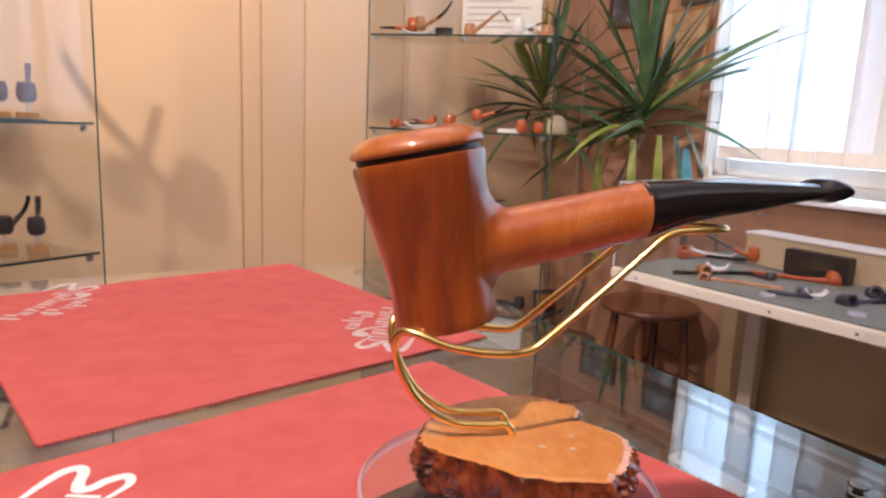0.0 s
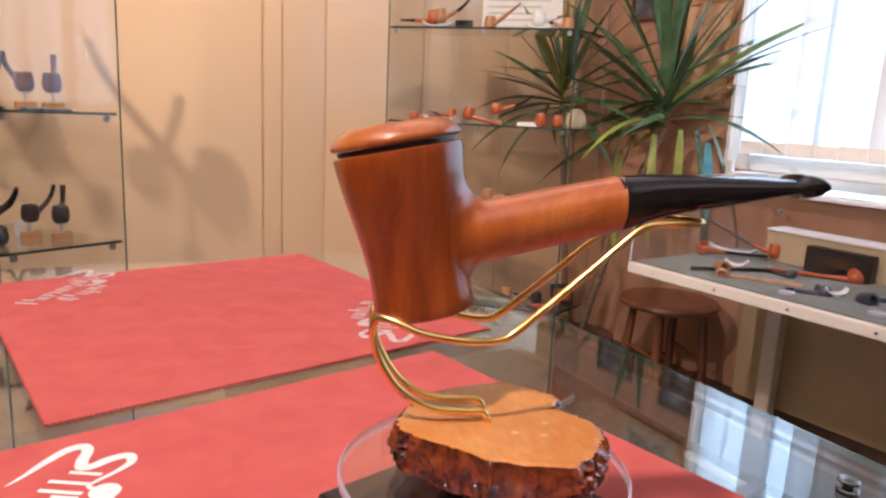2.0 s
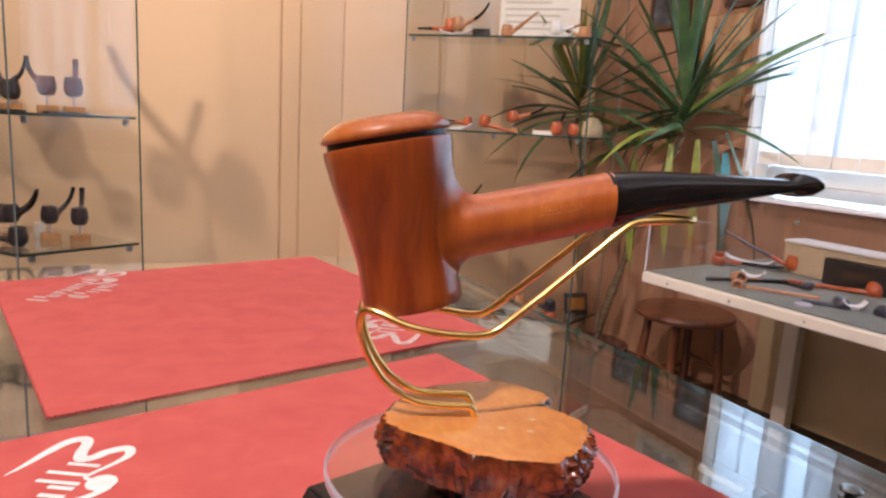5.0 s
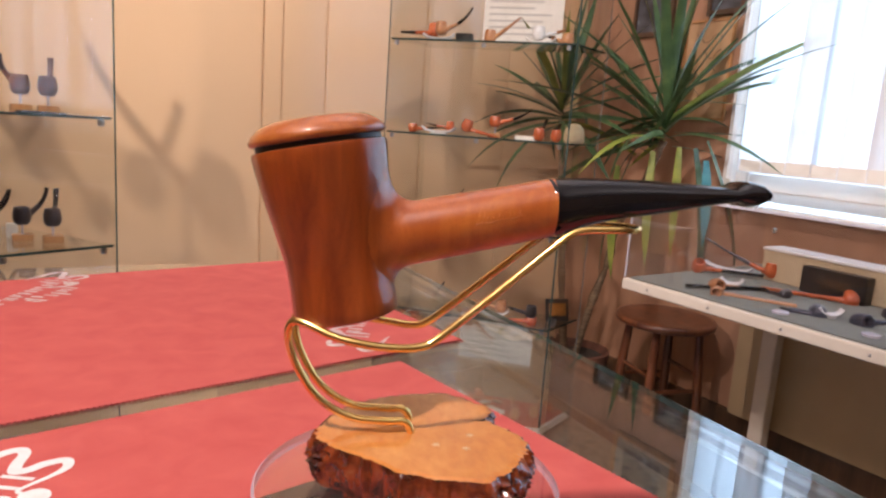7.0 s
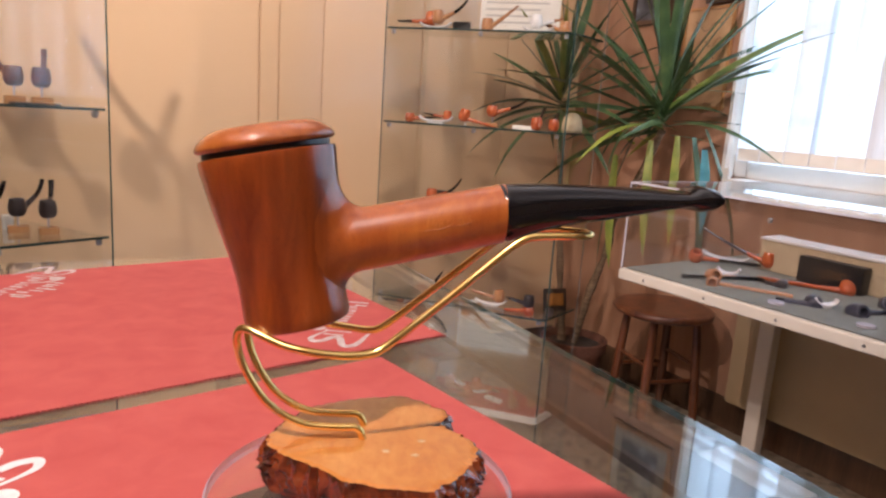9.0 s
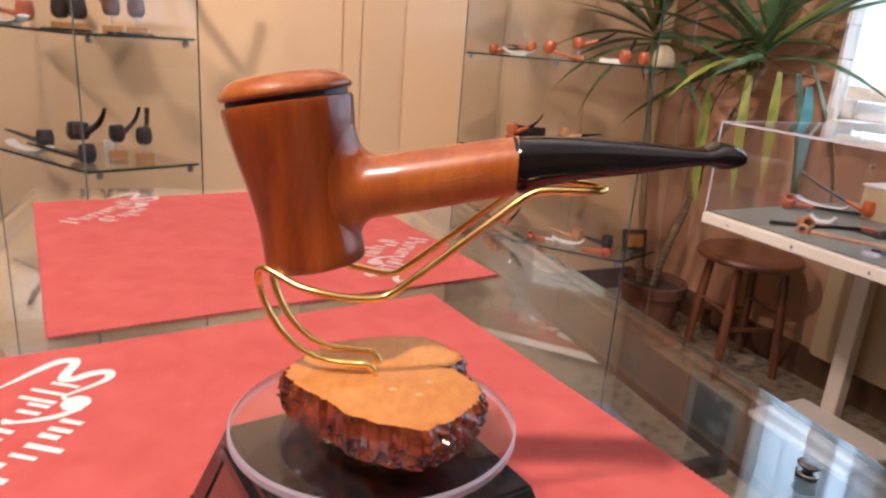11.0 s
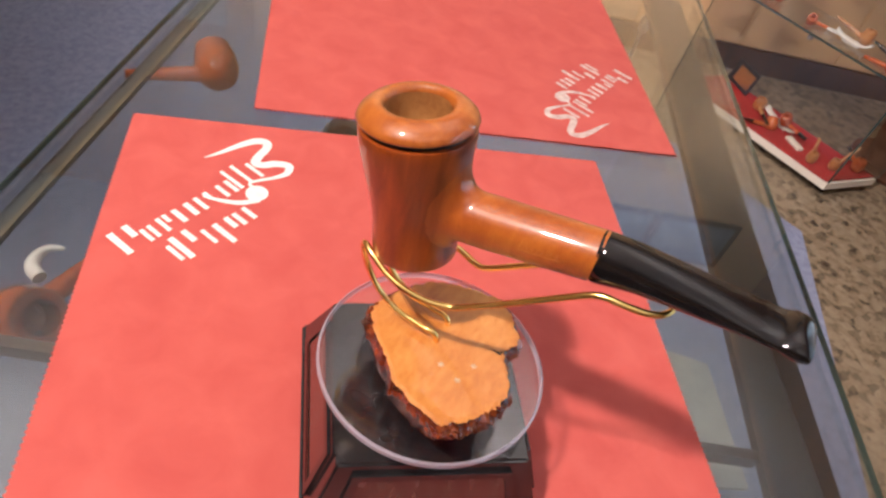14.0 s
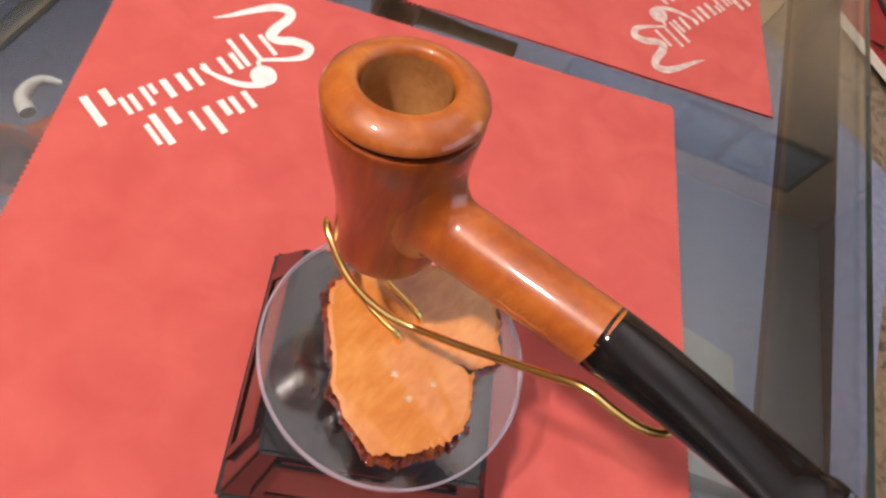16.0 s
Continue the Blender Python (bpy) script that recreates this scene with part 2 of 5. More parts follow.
GREYBLUE = noisy("grey_blue_base", [(0.3, (0.28, 0.31, 0.38)), (0.7, (0.37, 0.40, 0.47))], 5, rough=0.75, fine=20)
WHITE = noisy("white_laminate", [(0.3, (0.74, 0.70, 0.64)), (0.7, (0.80, 0.76, 0.70))], 6, rough=0.4)
BEIGE = noisy("beige_board", [(0.3, (0.48, 0.37, 0.22)), (0.7, (0.56, 0.45, 0.29))], 7, rough=0.6, fine=18)
GREEN_BAIZE = noisy("grey_green_baize", [(0.3, (0.19, 0.20, 0.17)), (0.7, (0.245, 0.255, 0.215))], 50, rough=0.95, fine=5)
STOOL_WOOD = wood("stool_wood", (0.055, 0.015, 0.006), (0.105, 0.031, 0.011), (0.165, 0.054, 0.020), scale=14, rough=0.35, coat=0.4)
PIPE_BROWN = wood("brown_briar", (0.07, 0.022, 0.012), (0.13, 0.042, 0.020), (0.20, 0.08, 0.035), scale=60, stretch=(1, 1, 0.4), rough=0.3, coat=0.5)
PIPE_NAVY = noisy("blue_black_briar", [(0.3, (0.02, 0.022, 0.035)), (0.7, (0.06, 0.06, 0.085))], 120, rough=0.3, coat=0.5)
PIT = noisy("dull_pit", [(0.3, (0.40, 0.26, 0.15)), (0.7, (0.72, 0.56, 0.40))], 200, rough=0.6)
LEAF_TEAL = noisy("teal_ribbon", [(0.3, (0.05, 0.20, 0.24)), (0.7, (0.09, 0.30, 0.34))], 20, rough=0.4)
LEAF = noisy("yucca_leaf", [(0.3, (0.026, 0.060, 0.022)), (0.55, (0.058, 0.110, 0.038)), (0.75, (0.13, 0.185, 0.065))], 12, rough=0.36, stretch=(1, 1, 0.2))
LEAF_YOUNG = noisy("pale_yucca_leaf", [(0.3, (0.14, 0.20, 0.03)), (0.8, (0.34, 0.34, 0.06))], 12, rough=0.4)
TRUNK = noisy("yucca_trunk", [(0.3, (0.10, 0.06, 0.03)), (0.7, (0.24, 0.16, 0.09))], 30, rough=0.85, stretch=(1, 1, 4), bump_by=0.8, bump_at=0.006)
TERRACOTTA = noisy("terracotta", [(0.3, (0.11, 0.042, 0.025)), (0.7, (0.17, 0.068, 0.04))], 14, rough=0.8, fine=8)
SOIL = noisy("soil", [(0.3, (0.02, 0.014, 0.01)), (0.7, (0.05, 0.035, 0.025))], 80, rough=0.95, bump_by=0.8, bump_at=0.004)
BLIND = material("blind_fabric", (0.85, 0.85, 0.84), 0.8)
PIPE_RED = wood("reddish_briar", (0.29, 0.045, 0.013), (0.45, 0.090, 0.025), (0.56, 0.14, 0.040), scale=60, stretch=(1, 1, 0.4), rough=0.25, coat=0.7)
PIPE_TAN = wood("tan_briar", (0.30, 0.11, 0.04), (0.42, 0.18, 0.07), (0.52, 0.26, 0.11), scale=60, stretch=(1, 1, 0.4), rough=0.3, coat=0.5)
PIPE_DARK = noisy("dark_briar", [(0.3, (0.012, 0.011, 0.015)), (0.7, (0.04, 0.030, 0.032))], 200, rough=0.3, coat=0.5, bump_by=0.4, bump_at=0.0006)
STAND_WOOD = wood("stand_wood", (0.28, 0.12, 0.04), (0.40, 0.19, 0.07), (0.5, 0.27, 0.11), scale=40, rough=0.35, coat=0.3)
CHINA = noisy("white_china", [(0.3, (0.70, 0.68, 0.65)), (0.7, (0.80, 0.78, 0.75))], 60, rough=0.25, coat=0.4)
CARD_BLACK = noisy("black_card", [(0.3, (0.008, 0.007, 0.007)), (0.7, (0.022, 0.018, 0.016))], 40, rough=0.4)
PAPER = noisy("paper", [(0.3, (0.70, 0.66, 0.58)), (0.7, (0.78, 0.74, 0.67))], 20, rough=0.8)
GREY_INK = material("grey_ink", (0.46, 0.43, 0.39), 0.7)
POSTER = noisy("tan_poster", [(0.3, (0.42, 0.25, 0.12)), (0.7, (0.56, 0.36, 0.20))], 14, rough=0.6)
GILT_INK = noisy("gilt_ink", [(0.3, (0.20, 0.075, 0.012)), (0.7, (0.34, 0.13, 0.02))], 60, rough=0.4)
TRIM = wood("door_trim", (0.58, 0.34, 0.16), (0.68, 0.43, 0.22), (0.76, 0.52, 0.30), scale=5, rough=0.45, coat=0.2)
DOOR = noisy("door_paint", [(0.3, (0.68, 0.60, 0.47)), (0.7, (0.76, 0.69, 0.55))], 2.0, rough=0.5, stretch=(1, 1, 0.3))
PANEL = noisy("tan_panel", [(0.3, (0.40, 0.29, 0.16)), (0.7, (0.48, 0.36, 0.21))], 3, rough=0.5)
BEIGE_CARD = noisy("grey_beige_card", [(0.3, (0.30, 0.28, 0.25)), (0.7, (0.38, 0.36, 0.32))], 12, rough=0.7, fine=8)
SHEET = noisy("blue_grey_sheet", [(0.35, (0.16, 0.19, 0.24)), (0.65, (0.30, 0.34, 0.40))], 7, rough=0.25)
DARK_PIC = noisy("dark_picture", [(0.35, (0.035, 0.035, 0.04)), (0.55, (0.10, 0.11, 0.13)), (0.7, (0.30, 0.36, 0.42))], 9, rough=0.3)

t = BLIND.node_tree
tr, mx = node(BLIND, "ShaderNodeBsdfTranslucent"), node(BLIND, "ShaderNodeMixShader", Fac=0.6)
tr.inputs["Color"].default_value = (0.86, 0.87, 0.88, 1)
weave = node(BLIND, "ShaderNodeTexNoise", Scale=160.0, Detail=3.0)
link(BLIND, mapped(BLIND, (1, 1, 0.1)), weave.inputs["Vector"])
link(BLIND, ramp(BLIND, weave.outputs["Fac"], [(0.3, (0.78, 0.79, 0.8)), (0.7, (0.88, 0.88, 0.88))]), t.nodes["Principled BSDF"].inputs["Base Color"])
link(BLIND, t.nodes["Principled BSDF"].outputs["BSDF"], mx.inputs[1])
link(BLIND, tr.outputs["BSDF"], mx.inputs[2])
link(BLIND, mx.outputs["Shader"], t.nodes["Material Output"].inputs["Surface"])

# ---- mesh helpers ----


def part(name, bm, mat, parent=None, label="", smooth=False, mats=()):
    """Links a bmesh as one mesh object, under a thing where one is given."""
    bmesh.ops.recalc_face_normals(bm, faces=bm.faces)
    me = bpy.data.meshes.new(name)
    bm.to_mesh(me)
    bm.free()
    for x in (mat, *mats):
        me.materials.append(x)
    if smooth:
        for f in me.polygons:
            f.use_smooth = True
        if smooth is not True:
            me.set_sharp_from_angle(angle=radians(smooth))
    ob = new(name, me)
    if parent is not None:
        ob.parent = parent
    if label:
        tagged(ob, label)
    return ob


def thing(name, place, label, category, group="", kind=""):
    ob = new(name)
    ob.empty_display_size = 0.05
    ob.matrix_world = place
    return tagged(ob, label, category, group, kind)


def box(lo, hi, bevel=0.0, bm=None, m=None):
    bm = bm or bmesh.new()
    lo, hi = Vector(lo), Vector(hi)
    r = bmesh.ops.create_cube(bm, size=1, matrix=Matrix.Translation((lo + hi) / 2) @ Matrix.Diagonal((*(hi - lo), 1)))
    if bevel:
        edges = {e for v in r["verts"] for e in v.link_edges}
        r = bmesh.ops.bevel(bm, geom=list(edges), offset=bevel, segments=2, affect="EDGES")
    if m is not None:
        bmesh.ops.transform(bm, matrix=m, verts=r["verts"])
    return bm


def prism(points, z0, z1, bm=None):
    """An upright prism on a plan outline."""
    bm = bm or bmesh.new()
    lower = [bm.verts.new((x, y, z0)) for x, y in points]
    upper = [bm.verts.new((x, y, z1)) for x, y in points]
    n = len(points)
    bm.faces.new(lower[::-1])
    bm.faces.new(upper)
    for i in range(n):
        bm.faces.new((lower[i], lower[(i + 1) % n], upper[(i + 1) % n], upper[i]))
    return bm


def lathe(profile, steps=32, bm=None, m=None):
    """A turned body: (radius, height) pairs, closed at both ends."""
    bm = bm or bmesh.new()
    rings = []
    for r, z in profile:
        rings.append([bm.verts.new((r * math.cos(2 * math.pi * i / steps), r * math.sin(2 * math.pi * i / steps), z)) for i in range(steps)])
    for a, b in zip(rings, rings[1:]):
        for i in range(steps):
            bm.faces.new((a[i], a[(i + 1) % steps], b[(i + 1) % steps], b[i]))
    bm.faces.new(rings[0][::-1])
    bm.faces.new(rings[-1])
    if m is not None:
        bmesh.ops.transform(bm, matrix=m, verts=[v for ring in rings for v in ring])
    return bm


def smooth_path(points, per=8):
    """Catmull-Rom through the points."""
    pts = [Vector(p) for p in points]
    ext = [2 * pts[0] - pts[1], *pts, 2 * pts[-1] - pts[-2]]
    out = []
    for i in range(len(pts) - 1):
        p0, p1, p2, p3 = ext[i:i + 4]
        for k in range(per):
            s = k / per
            out.append(0.5 * (2 * p1 + (p2 - p0) * s + (2 * p0 - 5 * p1 + 4 * p2 - p3) * s * s + (3 * p1 - p0 - 3 * p2 + p3) * s ** 3))
    return out + [pts[-1]]


def tube(points, sizes, steps=12, up=(0, 1, 0), bm=None, power=2.0):
    """A body swept along points; sizes: radius, or (half width along up, half height across) for each."""
    bm = bm or bmesh.new()
    pts = [Vector(p) for p in points]
    rings = []
    for i, p in enumerate(pts):
        d = (pts[min(i + 1, len(pts) - 1)] - pts[max(i - 1, 0)]).normalized()
        w = Vector(up)
        w = (w - d * w.dot(d)).normalized()
        h = d.cross(w)
        s = sizes[i] if isinstance(sizes, (list, tuple)) else sizes
        sw, sh = s if isinstance(s, (list, tuple)) else (s, s)
        ring = []
        for k in range(steps):
            c, n = math.cos(2 * math.pi * k / steps), math.sin(2 * math.pi * k / steps)
            e = 2 / (power[i] if isinstance(power, list) else power)
            c, n = math.copysign(abs(c) ** e, c), math.copysign(abs(n) ** e, n)
            ring.append(bm.verts.new(p + w * (sw * c) + h * (sh * n)))
        rings.append(ring)
    for a, b in zip(rings, rings[1:]):
        for i in range(steps):
            bm.faces.new((a[i], a[(i + 1) % steps], b[(i + 1) % steps], b[i]))
    bm.faces.new(rings[0][::-1])
    bm.faces.new(rings[-1])
    return bm


def solid(name, bm, mat, label="", category="", kind="structure", smooth=False):
    return tagged(part(name, bm, mat, smooth=smooth), label, category, kind=kind)


def beam(p, q, width, z0, z1, bm=None):
    """An upright board between two plan points, its width to the left of the way."""
    p, q = Vector(p), Vector(q)
    n = (q - p).normalized()
    n = Vector((-n.y, n.x)) * width
    return prism([p, q, q + n, p + n], z0, z1, bm)

# ---- the room ----
LOW_A, LOW_B = -3.2, -3.4
T = 0.18


def room_box(name, lo, hi, mat, label, category, kind="structure", bevel=0.0):
    return solid(name, box(lo, hi, bevel, m=ROOM), mat, label, category, kind)


room_box("floor", (LOW_A, LOW_B, -0.12), (WALL_A + T, WALL_B + T, 0.0), FLOOR, "speckled beige and brown terrazzo floor", "floor")
room_box("ceiling", (LOW_A, LOW_B, CEILING), (WALL_A + T, WALL_B + T, CEILING + 0.15), CEIL, "plain white painted ceiling", "ceiling")
wall_back = room_box("wall_back", (LOW_A, WALL_B, 0.0), (WALL_A + T, WALL_B + T, CEILING), WALL, "peach painted wall with vertical boards", "wall")
room_box("wall_left", (LOW_A - T, LOW_B, 0.0), (LOW_A, WALL_B + T, CEILING), WALL, "plain peach wall closing the shop", "wall")
room_box("wall_front", (LOW_A, LOW_B - T, 0.0), (WALL_A + T, LOW_B, CEILING), WALL, "plain peach wall closing the shop", "wall")
WIN_LO, WIN_HI, SILL, HEAD = -0.98, 1.572, 0.933, 2.50
BLIND_HI = 1.497
bm = box((WALL_A, LOW_B, 0), (WALL_A + T, WIN_LO, CEILING))
box((WALL_A, WIN_HI, 0), (WALL_A + T, WALL_B, CEILING), bm=bm)
box((WALL_A, WIN_LO, 0), (WALL_A + T, WIN_HI, SILL), bm=bm)
box((WALL_A, WIN_LO, HEAD), (WALL_A + T, WIN_HI, CEILING), bm=bm)
bmesh.ops.transform(bm, matrix=ROOM, verts=bm.verts)
solid("wall_window", bm, WALL_WOOD, "warm wood-veneered wall with a window opening", "wall")

# boards of the back wall, with shallow gaps between them
for a0, a1, proud in ((LOW_A + 0.01, -1.425, 0.008), (-0.348, 0.846, 0.008), (0.850, 0.916, 0.014), (0.920, 1.082, 0.008), (1.086, 1.50, 0.008), (1.504, 1.92, 0.008), (1.924, 2.34, 0.008)):
    ob = part("board", box((0, 0, 0), (a1 - a0, proud, 2.9), 0.003), WALL, wall_back)
    ob.matrix_world = ROOM @ Matrix.Translation((a0, WALL_B - proud, 0.1))
solid("baseboard", box((0.7, WALL_B - 0.022, 0), (WALL_A - 0.02, WALL_B - 0.009, 0.10), 0.003, m=ROOM), SKIRT, "dark brown wooden skirting board", "baseboard")
solid("baseboard", box((-0.348, WALL_B - 0.020, 0), (0.698, WALL_B - 0.009, 0.09), 0.003, m=ROOM), POSTER, "light tan wooden skirting board", "baseboard")
solid("trim", box((-0.45, WALL_B - 0.026, 0), (-0.35, WALL_B - 0.009, 2.1), 0.004, m=ROOM), TRIM, "orange-tan wooden door trim", "trim")
solid("door_1", box((-1.32, WALL_B - 0.019, 0.012), (-0.4525, WALL_B - 0.009, 2.06), 0.002, m=ROOM), DOOR, "closed plain grey-beige door in the wall", "door")
solid("trim", box((-1.42, WALL_B - 0.026, 0), (-1.3225, WALL_B - 0.009, 2.1), 0.004, m=ROOM), TRIM, "orange-tan wooden door trim", "trim")
solid("baseboard", box((WALL_A - 0.016, LOW_B, 0), (WALL_A - 0.001, WALL_B - 0.03, 0.118), 0.003, m=ROOM), SKIRT, "dark brown wooden skirting board", "baseboard")
solid("carpet", prism([(0.355, 2.065), (-0.97, 2.25), (-2.53, 1.115), (-2.8, -1.4), (0.5, -3.4), (2.2, -1.7)], 0.0005, 0.010), CARPET, "dark blue-grey carpet on the floor", "carpet")

# window
win = thing("window_1", ROOM @ Matrix.Translation((WALL_A, 0, 0)), "white framed window with closed vertical blinds", "window", kind="structure")
bm = box((0.05, WIN_LO, SILL), (0.11, WIN_LO + 0.06, HEAD), 0.004)
box((0.05, WIN_HI - 0.06, SILL), (0.11, WIN_HI, HEAD), 0.004, bm=bm)
box((0.05, WIN_LO + 0.06, SILL), (0.11, WIN_HI - 0.06, SILL + 0.06), 0.004, bm=bm)
box((0.05, WIN_LO + 0.06, HEAD - 0.06), (0.11, WIN_HI - 0.06, HEAD), 0.004, bm=bm)
box((0.055, 0.56, SILL + 0.06), (0.105, 0.62, HEAD - 0.06), 0.004, bm=bm)
box((0.055, -0.26, SILL + 0.06), (0.105, -0.20, HEAD - 0.06), 0.004, bm=bm)
part("window_frame", bm, WHITE, win)
bm = box((0.0, WIN_HI - 0.004, SILL + 0.001), (0.049, WIN_HI - 0.0005, HEAD - 0.001), 0.001)
box((-0.007, WIN_HI - 0.004, SILL + 0.001), (-0.0005, WIN_HI + 0.012, HEAD + 0.03), 0.001, bm=bm)
part("window_lining", bm, WHITE, win)
part("window_sill", box((-0.09, WIN_LO - 0.05, SILL - 0.035), (0.05, BLIND_HI + 0.02, SILL), 0.006), WHITE, win)
for b0, b1 in ((WIN_LO + 0.06, -0.26), (-0.20, 0.56), (0.62, WIN_HI - 0.06)):
    pane = part("pane", box((0.078, b0, SILL + 0.06), (0.082, b1, HEAD - 0.06)), GLASS, win)
    pane.visible_shadow = False
blinds = thing("vertical_blind", ROOM @ Matrix.Translation((WALL_A - 0.045, 0, 0)), "closed white fabric vertical blind hanging before the window", "blind")
part("head_rail", box((-0.02, WIN_LO - 0.05, HEAD - 0.02), (0.02, BLIND_HI + 0.01, HEAD + 0.03), 0.004), WHITE, blinds)
SLAT_W = 0.107
bm = bmesh.new()
vs = []
for i in range(7):
    s = i / 6 - 0.5
    vs.append((0.006 * math.cos(s * math.pi), s * SLAT_W))
for z in (1.0, HEAD - 0.02):
    for x, y in vs:
        bm.verts.new((x, y, z))
bm.verts.ensure_lookup_table()
for i in range(6):
    bm.faces.new((bm.verts[i], bm.verts[i + 1], bm.verts[i + 8], bm.verts[i + 7]))
bmesh.ops.solidify(bm, geom=bm.faces[:], thickness=0.0007)
slat = part("slat", bm, BLIND, blinds, smooth=40)
count = int((BLIND_HI - WIN_LO) / 0.088)
weight = None
for k in range(count):
    y = BLIND_HI - 0.055 - 0.088 * k
    ob = slat if k == 0 else new("slat", slat.data)
    ob.parent = blinds
    ob.matrix_basis = Matrix.Translation((random.uniform(-0.003, 0.003), y, 0)) @ Matrix.Rotation(radians(8 + random.uniform(-1.5, 1.5)), 4, "Z")
    if weight is None:
        weight = part("weight", box((-0.004, -0.048, 1.002), (-0.001, 0.048, 1.045), 0.001), PAPER, ob)
    else:
        wob = new("weight", weight.data)
        wob.parent = ob
cord = thing("blind_cord", ROOM @ Matrix.Translation((WALL_A - 0.075, BLIND_HI + 0.005, 0)), "white pull cords of the blind with a plastic weight", "cord")
for dx in (0.0, 0.012, 0.026):
    part("string", tube([(0, dx, HEAD), (0.001, dx + 0.004, 1.6), (0, dx * 0.4, 0.972)], 0.0017, 6, up=(1, 0, 0)), WHITE, cord)
part("weight", box((-0.011, -0.010, 0.877), (0.011, 0.015, 0.972), 0.004), WHITE, cord)

# picture frames on the window wall
for b0, b1, z0, z1 in ((1.903, 2.112, 1.505, 1.83), (1.581, 1.746, 1.561, 1.87)):
    pic = thing("wall_picture", ROOM @ Matrix.Translation((WALL_A - 0.02, 0, 0)), "dark picture in a thin wooden frame on the wall", "picture", "wall pictures")
    bm = box((0, b0, z0), (0.018, b1, z0 + 0.02), 0.003)
    box((0, b0, z1 - 0.02), (0.018, b1, z1), 0.003, bm=bm)
    box((0, b0, z0 + 0.02), (0.018, b0 + 0.02, z1 - 0.02), 0.003, bm=bm)
    box((0, b1 - 0.02, z0 + 0.02), (0.018, b1, z1 - 0.02), 0.003, bm=bm)
    part("frame", bm, SKIRT, pic)
    part("picture", box((0.006, b0 + 0.02, z0 + 0.02), (0.012, b1 - 0.02, z1 - 0.02)), DARK_PIC, pic)

# a wide-matted picture above them, beside the blind
pic = thing("wall_picture", ROOM @ Matrix.Translation((WALL_A - 0.022, 0, 0)), "dark picture in a broad grey-beige mat high on the wall", "picture", "wall pictures")
bm = box((0, 1.61, 1.985), (0.02, 1.945, 2.005), 0.003)
box((0, 1.61, 2.43), (0.02, 1.945, 2.45), 0.003, bm=bm)
box((0, 1.61, 2.0055), (0.02, 1.63, 2.4295), 0.003, bm=bm)
box((0, 1.925, 2.0055), (0.02, 1.945, 2.4295), 0.003, bm=bm)
part("frame", bm, STAND_WOOD, pic)
part("mat_board", box((0.010, 1.6305, 2.0055), (0.015, 1.9245, 2.4295)), BEIGE_CARD, pic, "grey-beige mat board")
part("picture", box((0.007, 1.68, 2.045), (0.0095, 1.88, 2.395)), DARK_PIC, pic)

# framed glazed sheets high on the back wall, over the cabinet
for a0 in (0.75, 1.182, 1.614):
    pic = thing("glazed_picture", ROOM @ Matrix.Translation((a0, WALL_B - 0.03, 2.585)), "wide glazed picture in a thin dark frame high up", "picture", "glazed pictures")
    bm = box((0, 0, 0), (0.424, 0.02, 0.022), 0.003)
    box((0, 0, 0.273), (0.424, 0.02, 0.295), 0.003, bm=bm)
    box((0, 0, 0.0225), (0.022, 0.02, 0.2725), 0.003, bm=bm)
    box((0.402, 0, 0.0225), (0.424, 0.02, 0.2725), 0.003, bm=bm)
    part("frame", bm, SKIRT, pic)
    part("sheet", box((0.0225, 0.008, 0.0225), (0.4015, 0.013, 0.2725)), SHEET, pic, "pale blue-grey sheet")

poster = thing("wall_poster", ROOM @ Matrix.Translation((WALL_A - 0.015, 0, 0)), "tan printed poster with faint drawing in a thin frame", "poster", "wall pictures")
part("sheet", box((0.005, 1.624, 1.188), (0.013, 1.821, 1.539)), POSTER, poster)
bm = box((0, 1.612, 1.176), (0.013, 1.6235, 1.551), 0.002)
box((0, 1.8215, 1.176), (0.013, 1.833, 1.551), 0.002, bm=bm)
box((0, 1.624, 1.176), (0.013, 1.821, 1.1875), 0.002, bm=bm)
box((0, 1.624, 1.5395), (0.013, 1.821, 1.551), 0.002, bm=bm)
part("frame", bm, STAND_WOOD, poster)
for y0, y1, z in ((1.66, 1.78, 1.48), (1.65, 1.74, 1.42), (1.68, 1.79, 1.36), (1.66, 1.77, 1.28)):
    part("print_line", tube([(0.0046, y0 + (y1 - y0) * k / 6, z + 0.018 * math.sin(k * 1.3)) for k in range(7)], [0.0012] * 7, 6, up=(1, 0, 0)), SKIRT, poster)

# ---- the glass counter ----
TOP = 0.897
COUNTER = Matrix.Translation((-0.06, 0.94, 0)) @ Matrix.Rotation(radians(31), 4, "Z")     # back corner; x across to the aisle, -y towards the viewer
CL = 1.75
counter = thing("glass_counter", COUNTER, "glass-topped display counter with a dark metal rail", "counter")


def aisle(x, y):
    """A point x across from the rail's line on the aisle side, which opens a little towards the viewer."""
    return (x - 0.0235 - 0.027 * y, y)


def inner(x, y):
    """A point x across from the counter's other edge."""
    return (x - 0.468 + 0.050 * y, y)


def strip(side, x0, x1, y0, y1, z0, z1, bm=None):
    return prism([side(x0, y0), side(x1, y0), side(x1, y1), side(x0, y1)], z0, z1, bm)


def across(x0, x1, y0, y1, z0, z1, bm=None):
    """A board from the inner edge to the aisle edge, kept clear of them by x0 and x1."""
    return prism([inner(x0, y0), aisle(x1, y0), aisle(x1, y1), inner(x0, y1)], z0, z1, bm)


